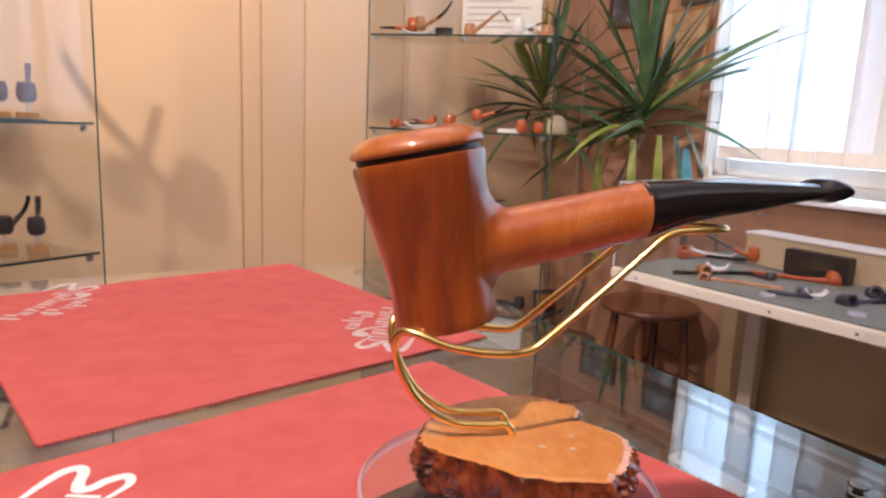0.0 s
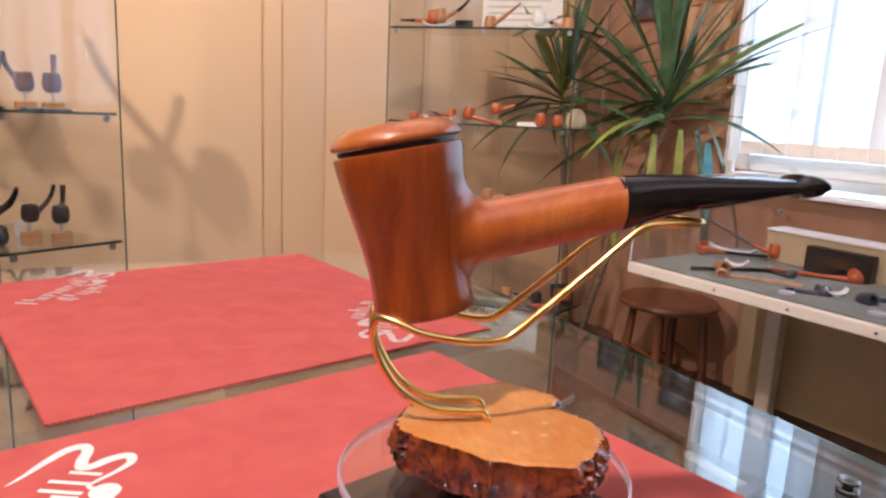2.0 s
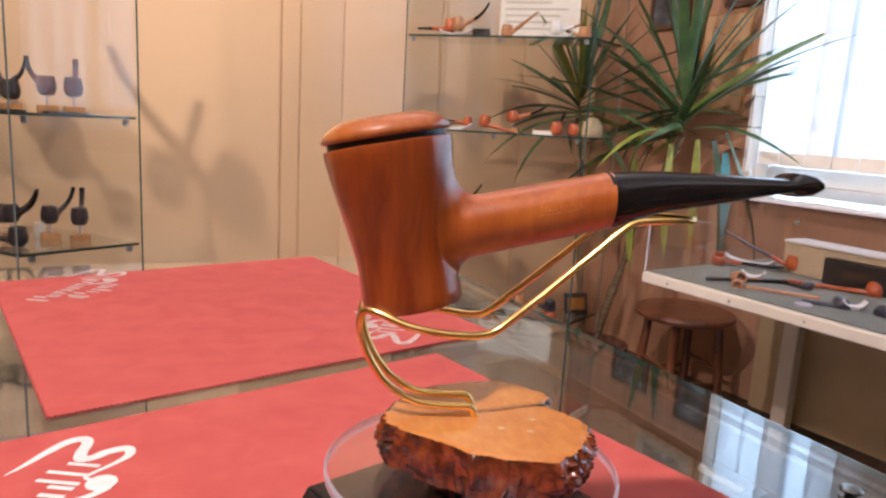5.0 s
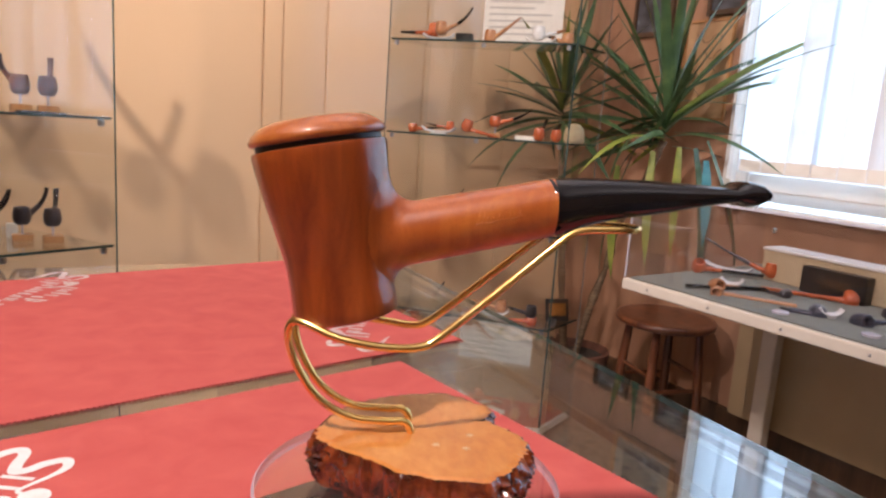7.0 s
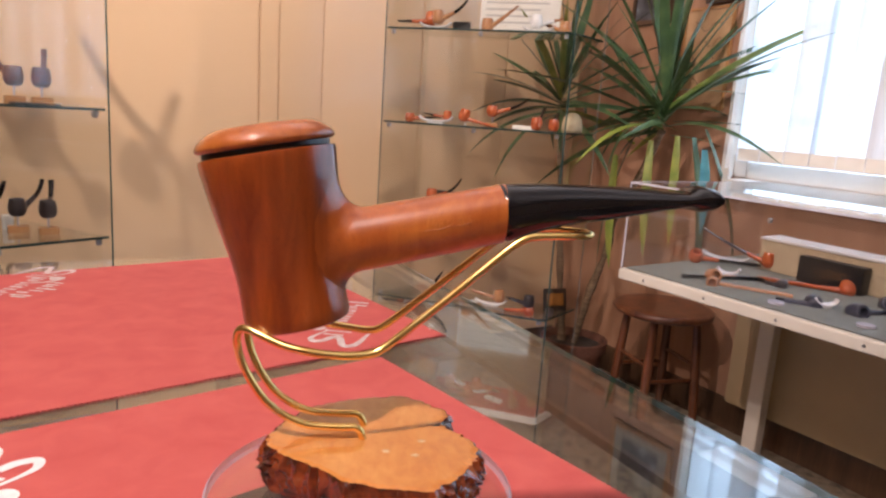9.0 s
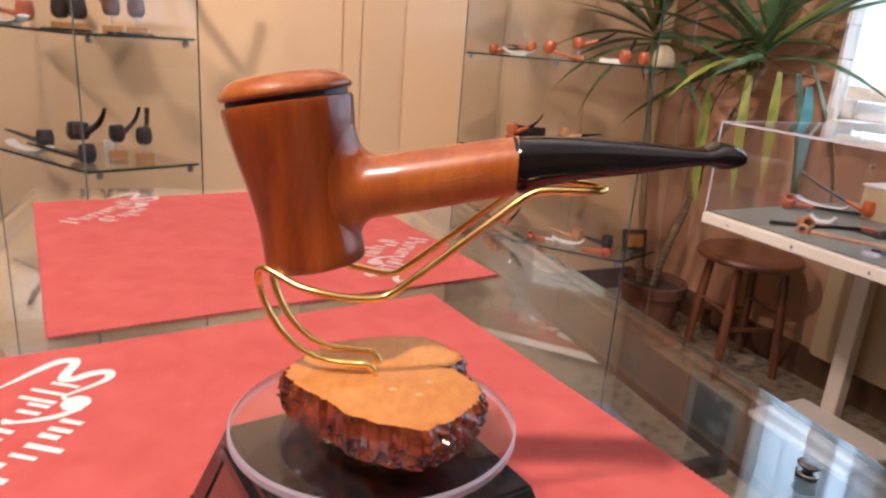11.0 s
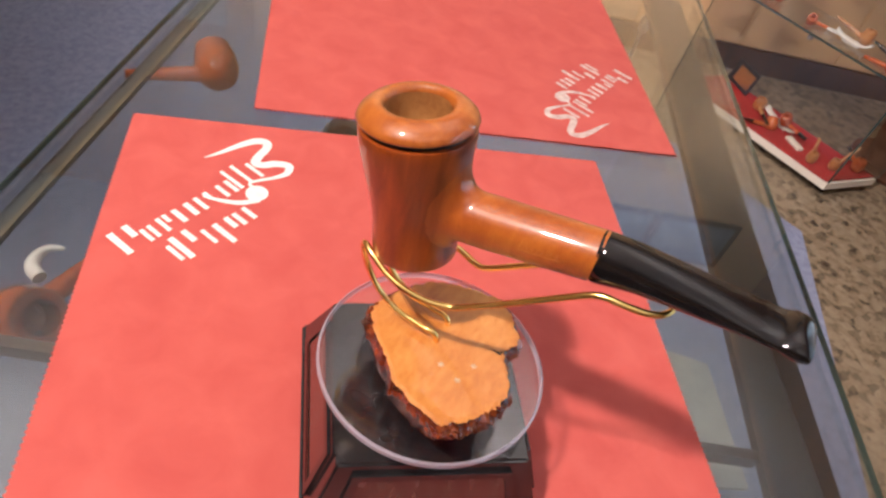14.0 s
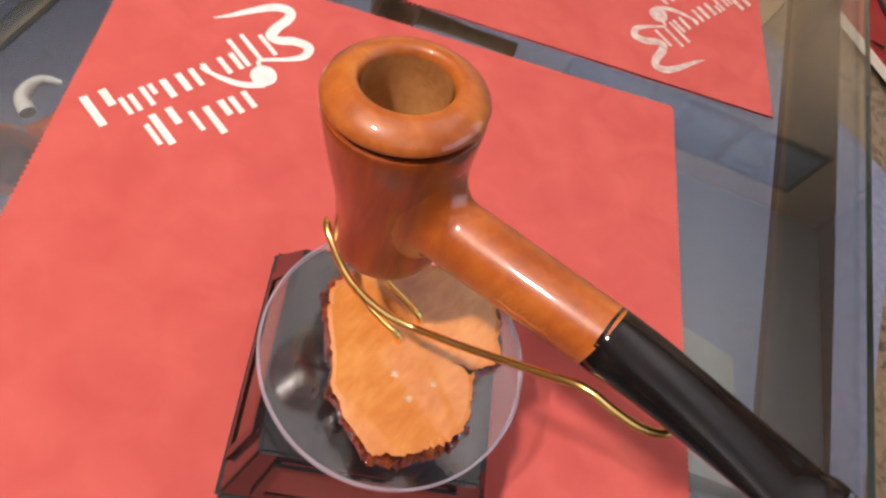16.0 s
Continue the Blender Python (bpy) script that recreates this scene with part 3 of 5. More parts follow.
part("glass_top", across(0.0, 0.068, -CL, 0.0, TOP - 0.008, TOP), GLASS_TOP, counter, "clear glass counter top")
part("rail", strip(aisle, 0.0045, 0.047, -CL, -0.012, TOP - 0.0165, TOP - 0.0095), RAIL, counter, "dark grey-brown metal rail")
part("rail_lip", strip(aisle, 0.0, 0.0042, -CL, -0.012, TOP - 0.0160, TOP - 0.0092), SKIRT, counter, "dark brown inner edge of the rail")
part("edge_line", strip(aisle, 0.0670, 0.0682, -CL, -0.002, TOP - 0.0045, TOP - 0.0002), GLASS_EDGE, counter, "dark edge of the glass top")
part("edge_line", strip(inner, -0.0002, 0.0012, -CL, -0.002, TOP - 0.0045, TOP - 0.0002), GLASS_EDGE, counter, "dark edge of the glass top")
part("edge_line", strip(inner, 0.0150, 0.0180, -CL, -0.006, TOP - 0.0125, TOP - 0.0095), BRASS_LINE, counter, "thin brass-coloured line under the glass")
part("side_profile", strip(inner, 0.0035, 0.0140, -CL, -0.006, TOP - 0.020, TOP - 0.014), PALE_RAIL, counter, "pale grey metal profile under the glass")
part("glass_panel", strip(aisle, 0.0625, 0.0660, -CL, -0.02, 0.13, TOP - 0.009), GLASS, counter)
part("glass_panel", strip(inner, 0.0060, 0.0095, -CL, -0.02, 0.13, TOP - 0.021), GLASS, counter)
part("glass_panel", across(0.012, 0.060, -0.012, -0.006, 0.13, TOP - 0.036), GLASS, counter)
part("glass_shelf", across(0.012, 0.060, -CL, -0.014, 0.784, 0.790), GLASS, counter, "clear glass shelf under the top")
part("plinth", across(-0.006, 0.070, -CL, 0.0, 0.0, 0.12), GREYBLUE, counter, "grey-blue counter base")
part("base_board", across(0.014, 0.058, -CL, -0.03, 0.121, 0.135), GREYBLUE, counter)
part("cross_bar", prism([inner(0.02, -0.668), aisle(-0.0005, -0.634), aisle(-0.0005, -0.627), inner(0.02, -0.661)], TOP - 0.020, TOP - 0.010), SKIRT, counter, "dark metal bar under the glass")
for x, y in (aisle(0.012, -0.03), inner(0.026, -0.03)):
    bm = box((x - 0.005, y - 0.006, TOP - 0.05), (x + 0.005, y + 0.008, TOP - 0.031), 0.002)
    box((x - 0.002, y - 0.002, TOP - 0.085), (x + 0.002, y + 0.002, TOP - 0.05), 0.001, bm=bm)
    part("clip", bm, STEEL, counter, "small steel glass clip")
# metal knob with a rounded cap at the counter's edge
knob = thing("glass_fixing", Matrix.Translation((0.2932, 0.3730, TOP)) @ Matrix.Diagonal((0.66, 0.66, 0.44, 1)), "round polished steel glass fixing on the counter", "fixing")
part("cap", lathe([(0.003, 0.0135), (0.0072, 0.014), (0.0088, 0.0155), (0.0088, 0.018), (0.007, 0.0198), (0.003, 0.0205)], 28), NICKEL, knob, smooth=35)
part("ring", lathe([(0.0065, 0.0), (0.0086, 0.001), (0.0088, 0.006), (0.0075, 0.0075)], 28), NICKEL, knob, smooth=35)
part("stem", lathe([(0.0042, 0.007), (0.0042, 0.014)], 16), CARD_BLACK, knob)

# ---- the two felt mats ----


def pinked(w, h, tooth=0.0034):
    """Outline of a cloth cut with pinking shears."""
    out = []
    corners = [Vector((0, 0)), Vector((w, 0)), Vector((w, h)), Vector((0, h))]
    for i in range(4):
        p, q = corners[i], corners[(i + 1) % 4]
        n = int((q - p).length / tooth)
        d = (q - p) / n
        inward = Vector((-d.y, d.x)) * 0.5
        for k in range(n):
            out.append(p + d * k)
            out.append(p + d * (k + 0.5) + inward)
    return [(v.x, v.y) for v in out]


def ribbon(points, widths, z, bm, per=7):
    """A flat painted stroke of changing width."""
    path = smooth_path([(x, y, z) for x, y in points], per)
    n = len(path)
    prev = None
    for i, p in enumerate(path):
        s = i / (n - 1) * (len(widths) - 1)
        k = min(int(s), len(widths) - 2)
        w = widths[k] + (widths[k + 1] - widths[k]) * (s - k)
        d = (path[min(i + 1, n - 1)] - path[max(i - 1, 0)]).normalized()
        side = Vector((-d.y, d.x, 0)) * w / 2
        pair = (bm.verts.new(p + side), bm.verts.new(p - side))
        if prev:
            bm.faces.new((prev[0], prev[1], pair[1], pair[0]))
        prev = pair


UNIT = 0.001
BARS = []       # the emblem's upright bars: left, foot, right, top


def mark(x0, x1, y0, y1, foot=False):
    slim = max((x1 - x0) * 0.30, 2.9)
    BARS.append((x0, y0, x0 + slim, y1))
    if x1 - x0 > 6:
        BARS.append((x1 - slim, y0 + (y1 - y0) * (0.45 if foot else 0.0), x1, y1))


for x0, x1, y1, foot in ((1, 15.4, 21, True), (17, 25, 12, False), (29.5, 37, 13.5, True), (41, 54, 13, False), (58, 69, 13, True), (76, 86.5, 13, False), (88, 91, 22, False), (96.5, 99.5, 22, False), (106, 109, 17, False)):
    mark(x0, x1, 0, y1, foot)
for x0, x1, y0, y1, foot in ((24.5, 38, -26, -4.7, True), (43, 46, -26, -12, False), (51, 64, -33, -13, True), (66.5, 78, -26, -13.5, False), (19.6, 22.4, -23.5, -9, False)):
    mark(x0, x1, y0, y1, foot)


def emblem(mat, place, ink):
    """A plain printed emblem in mm: a curling smoke stroke that ends in a round bowl, and two rows of bars."""
    bm = bmesh.new()
    ribbon([(91, 39.5), (102, 36.8), (116, 34.6), (129, 31.0), (134, 25), (130, 20.2), (119.5, 17.2), (113.2, 13.6), (115.5, 8.4), (123, 4.0), (128, -3.6), (121.5, -8.2), (111.5, -5.6), (102, -1.0), (96, 0.6), (94, -5)],
           [0.8, 3.0, 4.8, 6.4, 6.6, 6.0, 6.4, 6.6, 6.2, 6.4, 6.2, 4.8, 3.0, 2.4, 2.2, 3.0], 0, bm)
    bmesh.ops.scale(bm, vec=(UNIT, UNIT, UNIT), verts=bm.verts)
    curl = part("emblem", bm, ink, mat, "printed smoke curl over bars")
    curl.matrix_basis = Matrix.Translation((0, 0, 0.0014)) @ place
    bm = bmesh.new()
    bm.faces.new([bm.verts.new((UNIT * (92.6 + 7.6 * math.cos(c)), UNIT * (-9.6 + 7.4 * math.sin(c)), 0.0001)) for c in (2 * math.pi * i / 22 for i in range(22))])
    part("printed_disc", bm, ink, curl)
    bm = bmesh.new()
    ribbon([(65, 11), (72, -1.5), (79.5, -10), (89.6, -15.2)], [1.6, 3.6, 4.2, 4.4], 0.05, bm)
    bmesh.ops.scale(bm, vec=(UNIT, UNIT, UNIT), verts=bm.verts)
    part("printed_stroke", bm, ink, curl)
    for x0, y0, x1, y1 in BARS:
        bm = bmesh.new()
        bm.faces.new([bm.verts.new((UNIT * x, UNIT * y, 0.00008)) for x, y in ((x0, y0), (x1, y0), (x1, y1), (x0, y1))])
        part("printed_bar", bm, ink, curl)


MAT_W, MAT_H = 0.358, 0.368


def felt_mat(corner, turn, label, emblems, ink):
    mat = thing("felt_mat", Matrix.Translation((*corner, TOP + 0.0003)) @ Matrix.Rotation(radians(turn), 4, "Z"), label, "mat", "red felt mats")
    bm = prism(pinked(MAT_W, MAT_H), 0, 0.0011)
    part("cloth", bm, FELT, mat)
    for m in emblems:
        emblem(mat, m, ink)
    return mat


# the emblem's row runs along the mat's left edge or its opposite edge
def printed(origin, bearing, corner, turn):
    """An emblem's place on a mat, from its place on the counter."""
    on = Matrix.Translation((*corner, 0)) @ Matrix.Rotation(radians(turn), 4, "Z")
    return on.inverted() @ Matrix.Translation((*origin, 0)) @ Matrix.Rotation(radians(bearing), 4, "Z")


NEAR_MAT, FAR_MAT = ((0.0455, 0.0365), 43.5), ((-0.1625, 0.374), 43.0)
felt_mat(*NEAR_MAT, "red felt mat with pinked edges under the turntable", [printed((-0.0975, 0.2205), 91.6, *NEAR_MAT)], PRINT)
felt_mat(*FAR_MAT, "red felt mat with pinked edges lying behind", [printed((-0.007, 0.698), -89, *FAR_MAT), printed((-0.319, 0.594), 91.6, *FAR_MAT)], WORN_PRINT)

# ---- the turntable with the big pipe ----
CENTRE = Vector((0.0927, 0.2574, 0.0))
turntable = thing("display_turntable", Matrix.Translation((CENTRE.x, CENTRE.y, TOP + 0.0015)) @ Matrix.Rotation(radians(45), 4, "Z"),
                  "black gloss solar turntable with a clear round plate", "turntable")
LOW, HIGH, RISE = 0.0585, 0.0445, 0.044
part("foot", box((-LOW, -LOW, 0), (LOW, LOW, 0.006), 0.0015), BLACK_GLOSS, turntable)
bm = bmesh.new()
lo = [bm.verts.new((x * (LOW - 0.0015), y * (LOW - 0.0015), 0.0062)) for x, y in ((-1, -1), (1, -1), (1, 1), (-1, 1))]
hi = [bm.verts.new((x * HIGH, y * HIGH, RISE)) for x, y in ((-1, -1), (1, -1), (1, 1), (-1, 1))]
bm.faces.new(hi)
bm.faces.new(lo[::-1])
for i in range(4):
    bm.faces.new((lo[i], lo[(i + 1) % 4], hi[(i + 1) % 4], hi[i]))
bmesh.ops.bevel(bm, geom=bm.edges[:], offset=0.0012, segments=2, affect="EDGES")
part("body", bm, BLACK_GLOSS, turntable)
for k in range(4):
    turn = Matrix.Rotation(radians(90 * k), 4, "Z")

    def on_side(u, v, out):
        """A point on the sloping side: u along it, v up it from 0 to 1, out of it."""
        half = LOW - 0.0015 + (HIGH - LOW + 0.0015) * v
        slope = Vector((0, -(RISE - 0.006), -(LOW - HIGH))).normalized()
        return turn @ (Vector((u * half, -half, 0.006 + (RISE - 0.006) * v)) + Vector((0, slope.y, -slope.z)) * out)

    bm = bmesh.new()
    ring0 = [bm.verts.new(on_side(u, v, o)) for o, inset in ((0.0004, 0.0), (0.0022, 0.0), (0.0022, 0.08)) for u, v in ((-0.80 + inset, 0.14 + inset), (0.80 - inset, 0.14 + inset), (0.80 - inset, 0.86 - inset), (-0.80 + inset, 0.86 - inset))]
    for j in range(2):
        for i in range(4):
            bm.faces.new((ring0[4 * j + i], ring0[4 * j + (i + 1) % 4], ring0[4 * j + 4 + (i + 1) % 4], ring0[4 * j + 4 + i]))
    rim = part("panel_frame", bm, BLACK_GLOSS, turntable)
    bm = bmesh.new()
    bm.faces.new([bm.verts.new(on_side(u, v, 0.0012)) for u, v in ((-0.725, 0.215), (0.725, 0.215), (0.725, 0.785), (-0.725, 0.785))])
    part("solar_panel", bm, SOLAR, rim, "dark brown glossy solar panel")
part("hub", lathe([(0.018, RISE), (0.018, 0.052), (0.014, 0.0575)], 32), BLACK_GLOSS, turntable, smooth=40)
PLATE_Z = 0.0620                # upper face of the plate over the mat
plate = part("plate", lathe([(0.0535, PLATE_Z - 0.0044), (0.0545, PLATE_Z - 0.0034), (0.0545, PLATE_Z - 0.0010), (0.0535, PLATE_Z)], 96), ACRYL, turntable, "clear acrylic turning plate with a polished rim", smooth=30)
plate.data.materials.append(ACRYL_RIM)
plate.matrix_basis = Matrix.Translation((0, 0, 0.06)) @ Matrix.Rotation(radians(-45), 4, "Z") @ Matrix.Rotation(radians(-1.0), 4, "X") @ Matrix.Rotation(radians(-0.8), 4, "Y") @ Matrix.Translation((0, 0, -0.06))     # it sits a little crooked
for f in plate.data.polygons:
    if abs(f.normal.z) < 0.95:
        f.material_index = 1

# the burr slab, the wire stand and the pipe share the plate's turn
STEM_BEARING = 9.5
LEAN = Matrix.Translation((0, 0, 0.06)) @ Matrix.Rotation(radians(-2.8), 4, "X") @ Matrix.Rotation(radians(-2.0), 4, "Y") @ Matrix.Translation((0, 0, -0.06))
SEAT = Matrix.Translation((CENTRE.x, CENTRE.y, TOP + 0.0015)) @ LEAN @ Matrix.Rotation(radians(STEM_BEARING), 4, "Z")
MM = 0.0013


def at(s, w, h):
    """Along the stem, to its left, and height over the counter, in stand units."""
    return Vector((s * MM, w * MM, h * MM - 0.0015))


slab = thing("wood_slab", SEAT, "polished burr wood slice with a lacquered bark edge", "wood slice")
outline = [(17.4, -33), (28.3, -19.4), (30.1, -6.9), (23, 5.6), (24.5, 15), (10.6, 27.5), (-11.4, 20.8), (-21.6, 7.1), (-24.5, -6.9), (-8.4, -23.2), (4, -31)]
ring = smooth_path([(x, y, 0) for x, y in outline + outline[:1]], 42)[:-1]
SLAB_LO, SLAB_HI = 50.2, 63.0


def ragged(p, h):
    """How far the bark stands out: burr knobs most of the way round, a smoother ribbed face on the pipe's flank."""
    bearing = math.degrees(math.atan2(p.y, p.x))
    knobby = min(1.0, max(0.0, (abs(bearing + 105) - 25) / 30))
    rib = noise.noise(Vector((p.x * 0.16, p.y * 0.16, h * 0.05))) * 1.1 + 0.5 * noise.noise(Vector((p.x * 0.6, p.y * 0.6, h * 0.12)))
    knob = 0.55 - abs(noise.noise(Vector((p.x * 0.34, p.y * 0.34, h * 0.36)))) * 1.7 + 0.5 * abs(noise.noise(Vector((p.x * 0.85, p.y * 0.85, h * 0.9 + 9))))
    fine = 0.22 * noise.noise(Vector((p.x * 1.9, p.y * 1.9, h * 1.6)))
    return rib * (1 - 0.4 * knobby) + knob * knobby + fine * (0.4 + knobby)


bm = bmesh.new()
levels = []
for k in range(21):
    f = k / 20
    levels.append((SLAB_LO + (SLAB_HI - SLAB_LO) * f, 0.93 + 0.1 * math.sin(math.pi * min(1.0, f * 1.25 + 0.05) * 0.5) - 0.04 * f ** 6, 1.2 + 1.3 * math.sin(math.pi * (0.1 + 0.82 * f))))
rings = []
for h, scale, rag in levels:
    row = []
    for i, p in enumerate(ring):
        n = p.normalized()
        shake = ragged(p, h)
        edge = p * scale + n * shake * rag
        row.append(bm.verts.new(at(edge.x, edge.y, h)))
    rings.append(row)
n = len(ring)
for lo, hi in zip(rings, rings[1:]):
    for i in range(n):
        bm.faces.new((lo[i], lo[(i + 1) % n], hi[(i + 1) % n], hi[i]))
bm.faces.new(rings[0][::-1])
part("bark", bm, BARK, slab, "dark red-brown lacquered bark", smooth=50)
bm = bmesh.new()
rim = []
for i, p in enumerate(ring):
    edge = p * 0.99 + p.normalized() * ragged(p, SLAB_HI) * 1.25
    rim.append((edge.x, edge.y))
outer = [bm.verts.new(at(x, y, SLAB_HI)) for x, y in rim]
upper = [bm.verts.new(at(x * 0.95, y * 0.95, SLAB_HI + 0.3)) for x, y in rim]
for i in range(n):
    bm.faces.new((outer[i], outer[(i + 1) % n], upper[(i + 1) % n], upper[i]))
mid = bm.verts.new(at(2, -2, SLAB_HI + 0.3))
for i in range(n):
    bm.faces.new((upper[i], upper[(i + 1) % n], mid))
face = part("face", bm, SLAB_TOP, slab, "smooth orange burr wood face")
# the drying crack and small pits in the face
bm = bmesh.new()
crack = smooth_path([(21.9, 4.6, 0), (20.6, 4.0, 0), (18.6, 4.1, 0), (16.8, 3.0, 0), (15.6, 2.9, 0)], 6)
left, right = [], []
for i, p in enumerate(crack):
    w = 1.1 * (1 - i / (len(crack) - 1)) ** 2.6 + 0.05 * (1 + 0.5 * noise.noise(p * 0.9))
    left.append(bm.verts.new(at(p.x, p.y + w, SLAB_HI + 0.42)))
    right.append(bm.verts.new(at(p.x, p.y - w, SLAB_HI + 0.42)))
for i in range(len(crack) - 1):
    bm.faces.new((left[i], left[i + 1], right[i + 1], right[i]))
part("crack", bm, SOIL, face, "dark drying crack")
for x, y, a in ((16.0, -6.5, 30), (14.0, -15.0, 80), (6.5, -12.5, 120)):
    bm = bmesh.new()
    for k in range(3):
        c, s0 = math.cos(radians(a + 60 * k)), math.sin(radians(a + 60 * k))
        bm.faces.new([bm.verts.new(at(x + c * u - s0 * v, y + s0 * u + c * v, SLAB_HI + 0.40 + 0.02 * k)) for u, v in ((-1.3, -0.2), (1.0, -0.3), (1.4, 0.2), (-0.8, 0.3))])
    part("knot", bm, PIT, face, "small pale pit in the wood")

stand = thing("pipe_stand", SEAT, "bent gilt wire pipe stand set in the wood slice", "pipe stand")
WIRE = [(0.4, 4.5, 58.5), (0.3, 4.5, 63.4), (-1.6, 4.6, 66.4), (-6.5, 4.8, 66.6), (-16, 4.7, 67.8), (-24.5, 5.0, 73.2), (-30.0, 5.6, 82.0), (-32.0, 6.8, 89.5), (-31.0, 8.7, 94.0), (-27.5, 11.2, 94.6),
        (-20, 13.6, 91.8), (-12.5, 14.6, 90.2), (-5, 13.8, 89.2), (0.5, 12.0, 88.9), (5, 11.0, 90.2), (14, 10.6, 97.3), (24, 10.0, 105.6), (33, 9.4, 113.2), (38.5, 8.9, 117.6), (42.5, 8.6, 119.4), (48, 8.4, 119.8),
        (54, 7.2, 119.8), (58.5, 4.4, 119.7), (60.5, 0, 119.6)]
path = smooth_path([at(s, w, h) for s, w, h in WIRE + [(s, -w, h) for s, w, h in WIRE[-2::-1]]], 7)
cuts = (0, 7 * 16, len(path) - 1 - 7 * 16, len(path) - 1)
for name, k0, k1 in zip(("leg", "cradle", "leg"), cuts, cuts[1:]):
    part(name, tube(path[k0:k1 + 1], [1.06 * MM] * (k1 + 1 - k0), 14, up=(0.02, 1, 0.03)), GOLD, stand, smooth=60)

pipe = thing("tobacco_pipe", SEAT, "large orange briar pipe with a black mouthpiece on its stand", "pipe")
# bowl: turned about an axis that leans away from the stem
FOOT_S, FOOT_H, TILT_BACK = -17.4, 94.2, -10.3
BOWL = Matrix.Translation(at(FOOT_S, 0, FOOT_H)) @ Matrix.Rotation(radians(TILT_BACK), 4, "Y")


def turned(profile):
    return [(r * MM, h * MM) for r, h in profile]


profile = [(0.5, 0.3), (8.0, 0.2), (12.4, 0.0), (13.5, 0.5), (13.9, 1.6), (13.85, 4), (13.65, 8), (13.55, 12), (13.75, 16), (14.2, 20), (14.95, 25), (15.95, 31), (16.8, 37), (17.35, 42), (17.5, 44.0), (17.3, 44.9), (16.6, 45.2), (9.6, 45.2), (9.5, 40), (9.3, 30), (7, 21), (2, 18)]
bowl = part("bowl", lathe(turned(profile), 72, m=BOWL), BRIAR, pipe, smooth=45)


def ring_body(profile, steps, m):
    """A turned ring: its profile closes on itself."""
    bm = bmesh.new()
    rows = [[bm.verts.new(m @ Vector((r * MM * math.cos(2 * math.pi * i / steps), r * MM * math.sin(2 * math.pi * i / steps), h * MM))) for i in range(steps)] for r, h in profile]
    for a, b in zip(rows, rows[1:] + rows[:1]):
        for i in range(steps):
            bm.faces.new((a[i], a[(i + 1) % steps], b[(i + 1) % steps], b[i]))
    return bm


part("inlay", ring_body([(9.7, 45.3), (16.2, 45.3), (16.2, 46.5), (9.7, 46.5)], 64, BOWL), CARD_BLACK, bowl, "thin black ring under the rim", smooth=40)
cap = [(9.6, 46.6), (16.9, 46.6), (17.6, 47.1), (17.7, 47.8), (16.9, 49.2), (15.1, 50.7), (13.0, 51.8), (11.0, 52.0), (10.2, 51.5), (9.6, 50.0), (9.4, 46.6)]
part("rim_cap", ring_body(cap, 72, BOWL), BRIAR_RIM, bowl, "domed polished briar rim", smooth=50)
bm = bmesh.new()
rows = [[bm.verts.new(BOWL @ Vector((r * MM * math.cos(2 * math.pi * i / 48), r * MM * math.sin(2 * math.pi * i / 48), h * MM))) for i in range(48)] for r, h in ((9.35, 50.2), (9.3, 45), (9.0, 38), (8.4, 30), (6.5, 23), (3.0, 20.5))]
for a, b in zip(rows, rows[1:]):
    for i in range(48):
        bm.faces.new((a[i], b[i], b[(i + 1) % 48], a[(i + 1) % 48]))
bm.faces.new(rows[-1])
part("chamber", bm, BRIAR_END, bowl, "unfinished pale wood chamber", smooth=50)


OUTSIDE = profile[3:15]


def bowl_side(w, h):
    """Where the bowl's wall towards the stem stands, to the side w at height h."""
    d = (h - FOOT_H) / math.cos(radians(TILT_BACK))
    r = float(np.interp(d, [q[1] for q in OUTSIDE], [q[0] for q in OUTSIDE]))
    return FOOT_S - (h - FOOT_H) * math.tan(radians(-TILT_BACK)) + math.sqrt(max(r * r - w * w, 0.0))


def shank_axis(s):
    return 117.0 + s * 0.21


# the shank grows out of the bowl in a hollow curve, deepest above it
bm = bmesh.new()
rows = []
for d in [-1] + [10 * i for i in range(10)] + [4.5, 12.0, 24.0, 36.3]:
    row = []
    for k in range(64):
        a = 2 * math.pi * k / 64
        up = math.sin(a) ** 2
        if len(rows) < 11:
            bend = radians(max(d, 0))
            lift = 2.6 + (6.8 if math.sin(a) > 0 else 3.6) * up
            run = 4.6 + (2.6 if math.sin(a) > 0 else 1.0) * up
            r = 8.5 + lift * (1 - math.sin(bend)) + (1.3 if d < 0 else 0.0)
            s = -8.0
            for turn in range(5):
                s = bowl_side(r * math.cos(a), shank_axis(min(s, 2.0)) + r * math.sin(a)) + (run * (1 - math.cos(bend)) if d >= 0 else -0.22)
        else:
            s, r = d, 8.5 - (d - 4.5) * 0.019
        row.append(bm.verts.new(at(s, r * 0.985 * math.cos(a), shank_axis(s) + r * math.sin(a))))
    rows.append(row)
for a, b in zip(rows, rows[1:]):
    for k in range(64):
        bm.faces.new((a[k], a[(k + 1) % 64], b[(k + 1) % 64], b[k]))
bm.faces.new(rows[-1])
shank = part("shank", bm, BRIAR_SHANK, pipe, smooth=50)
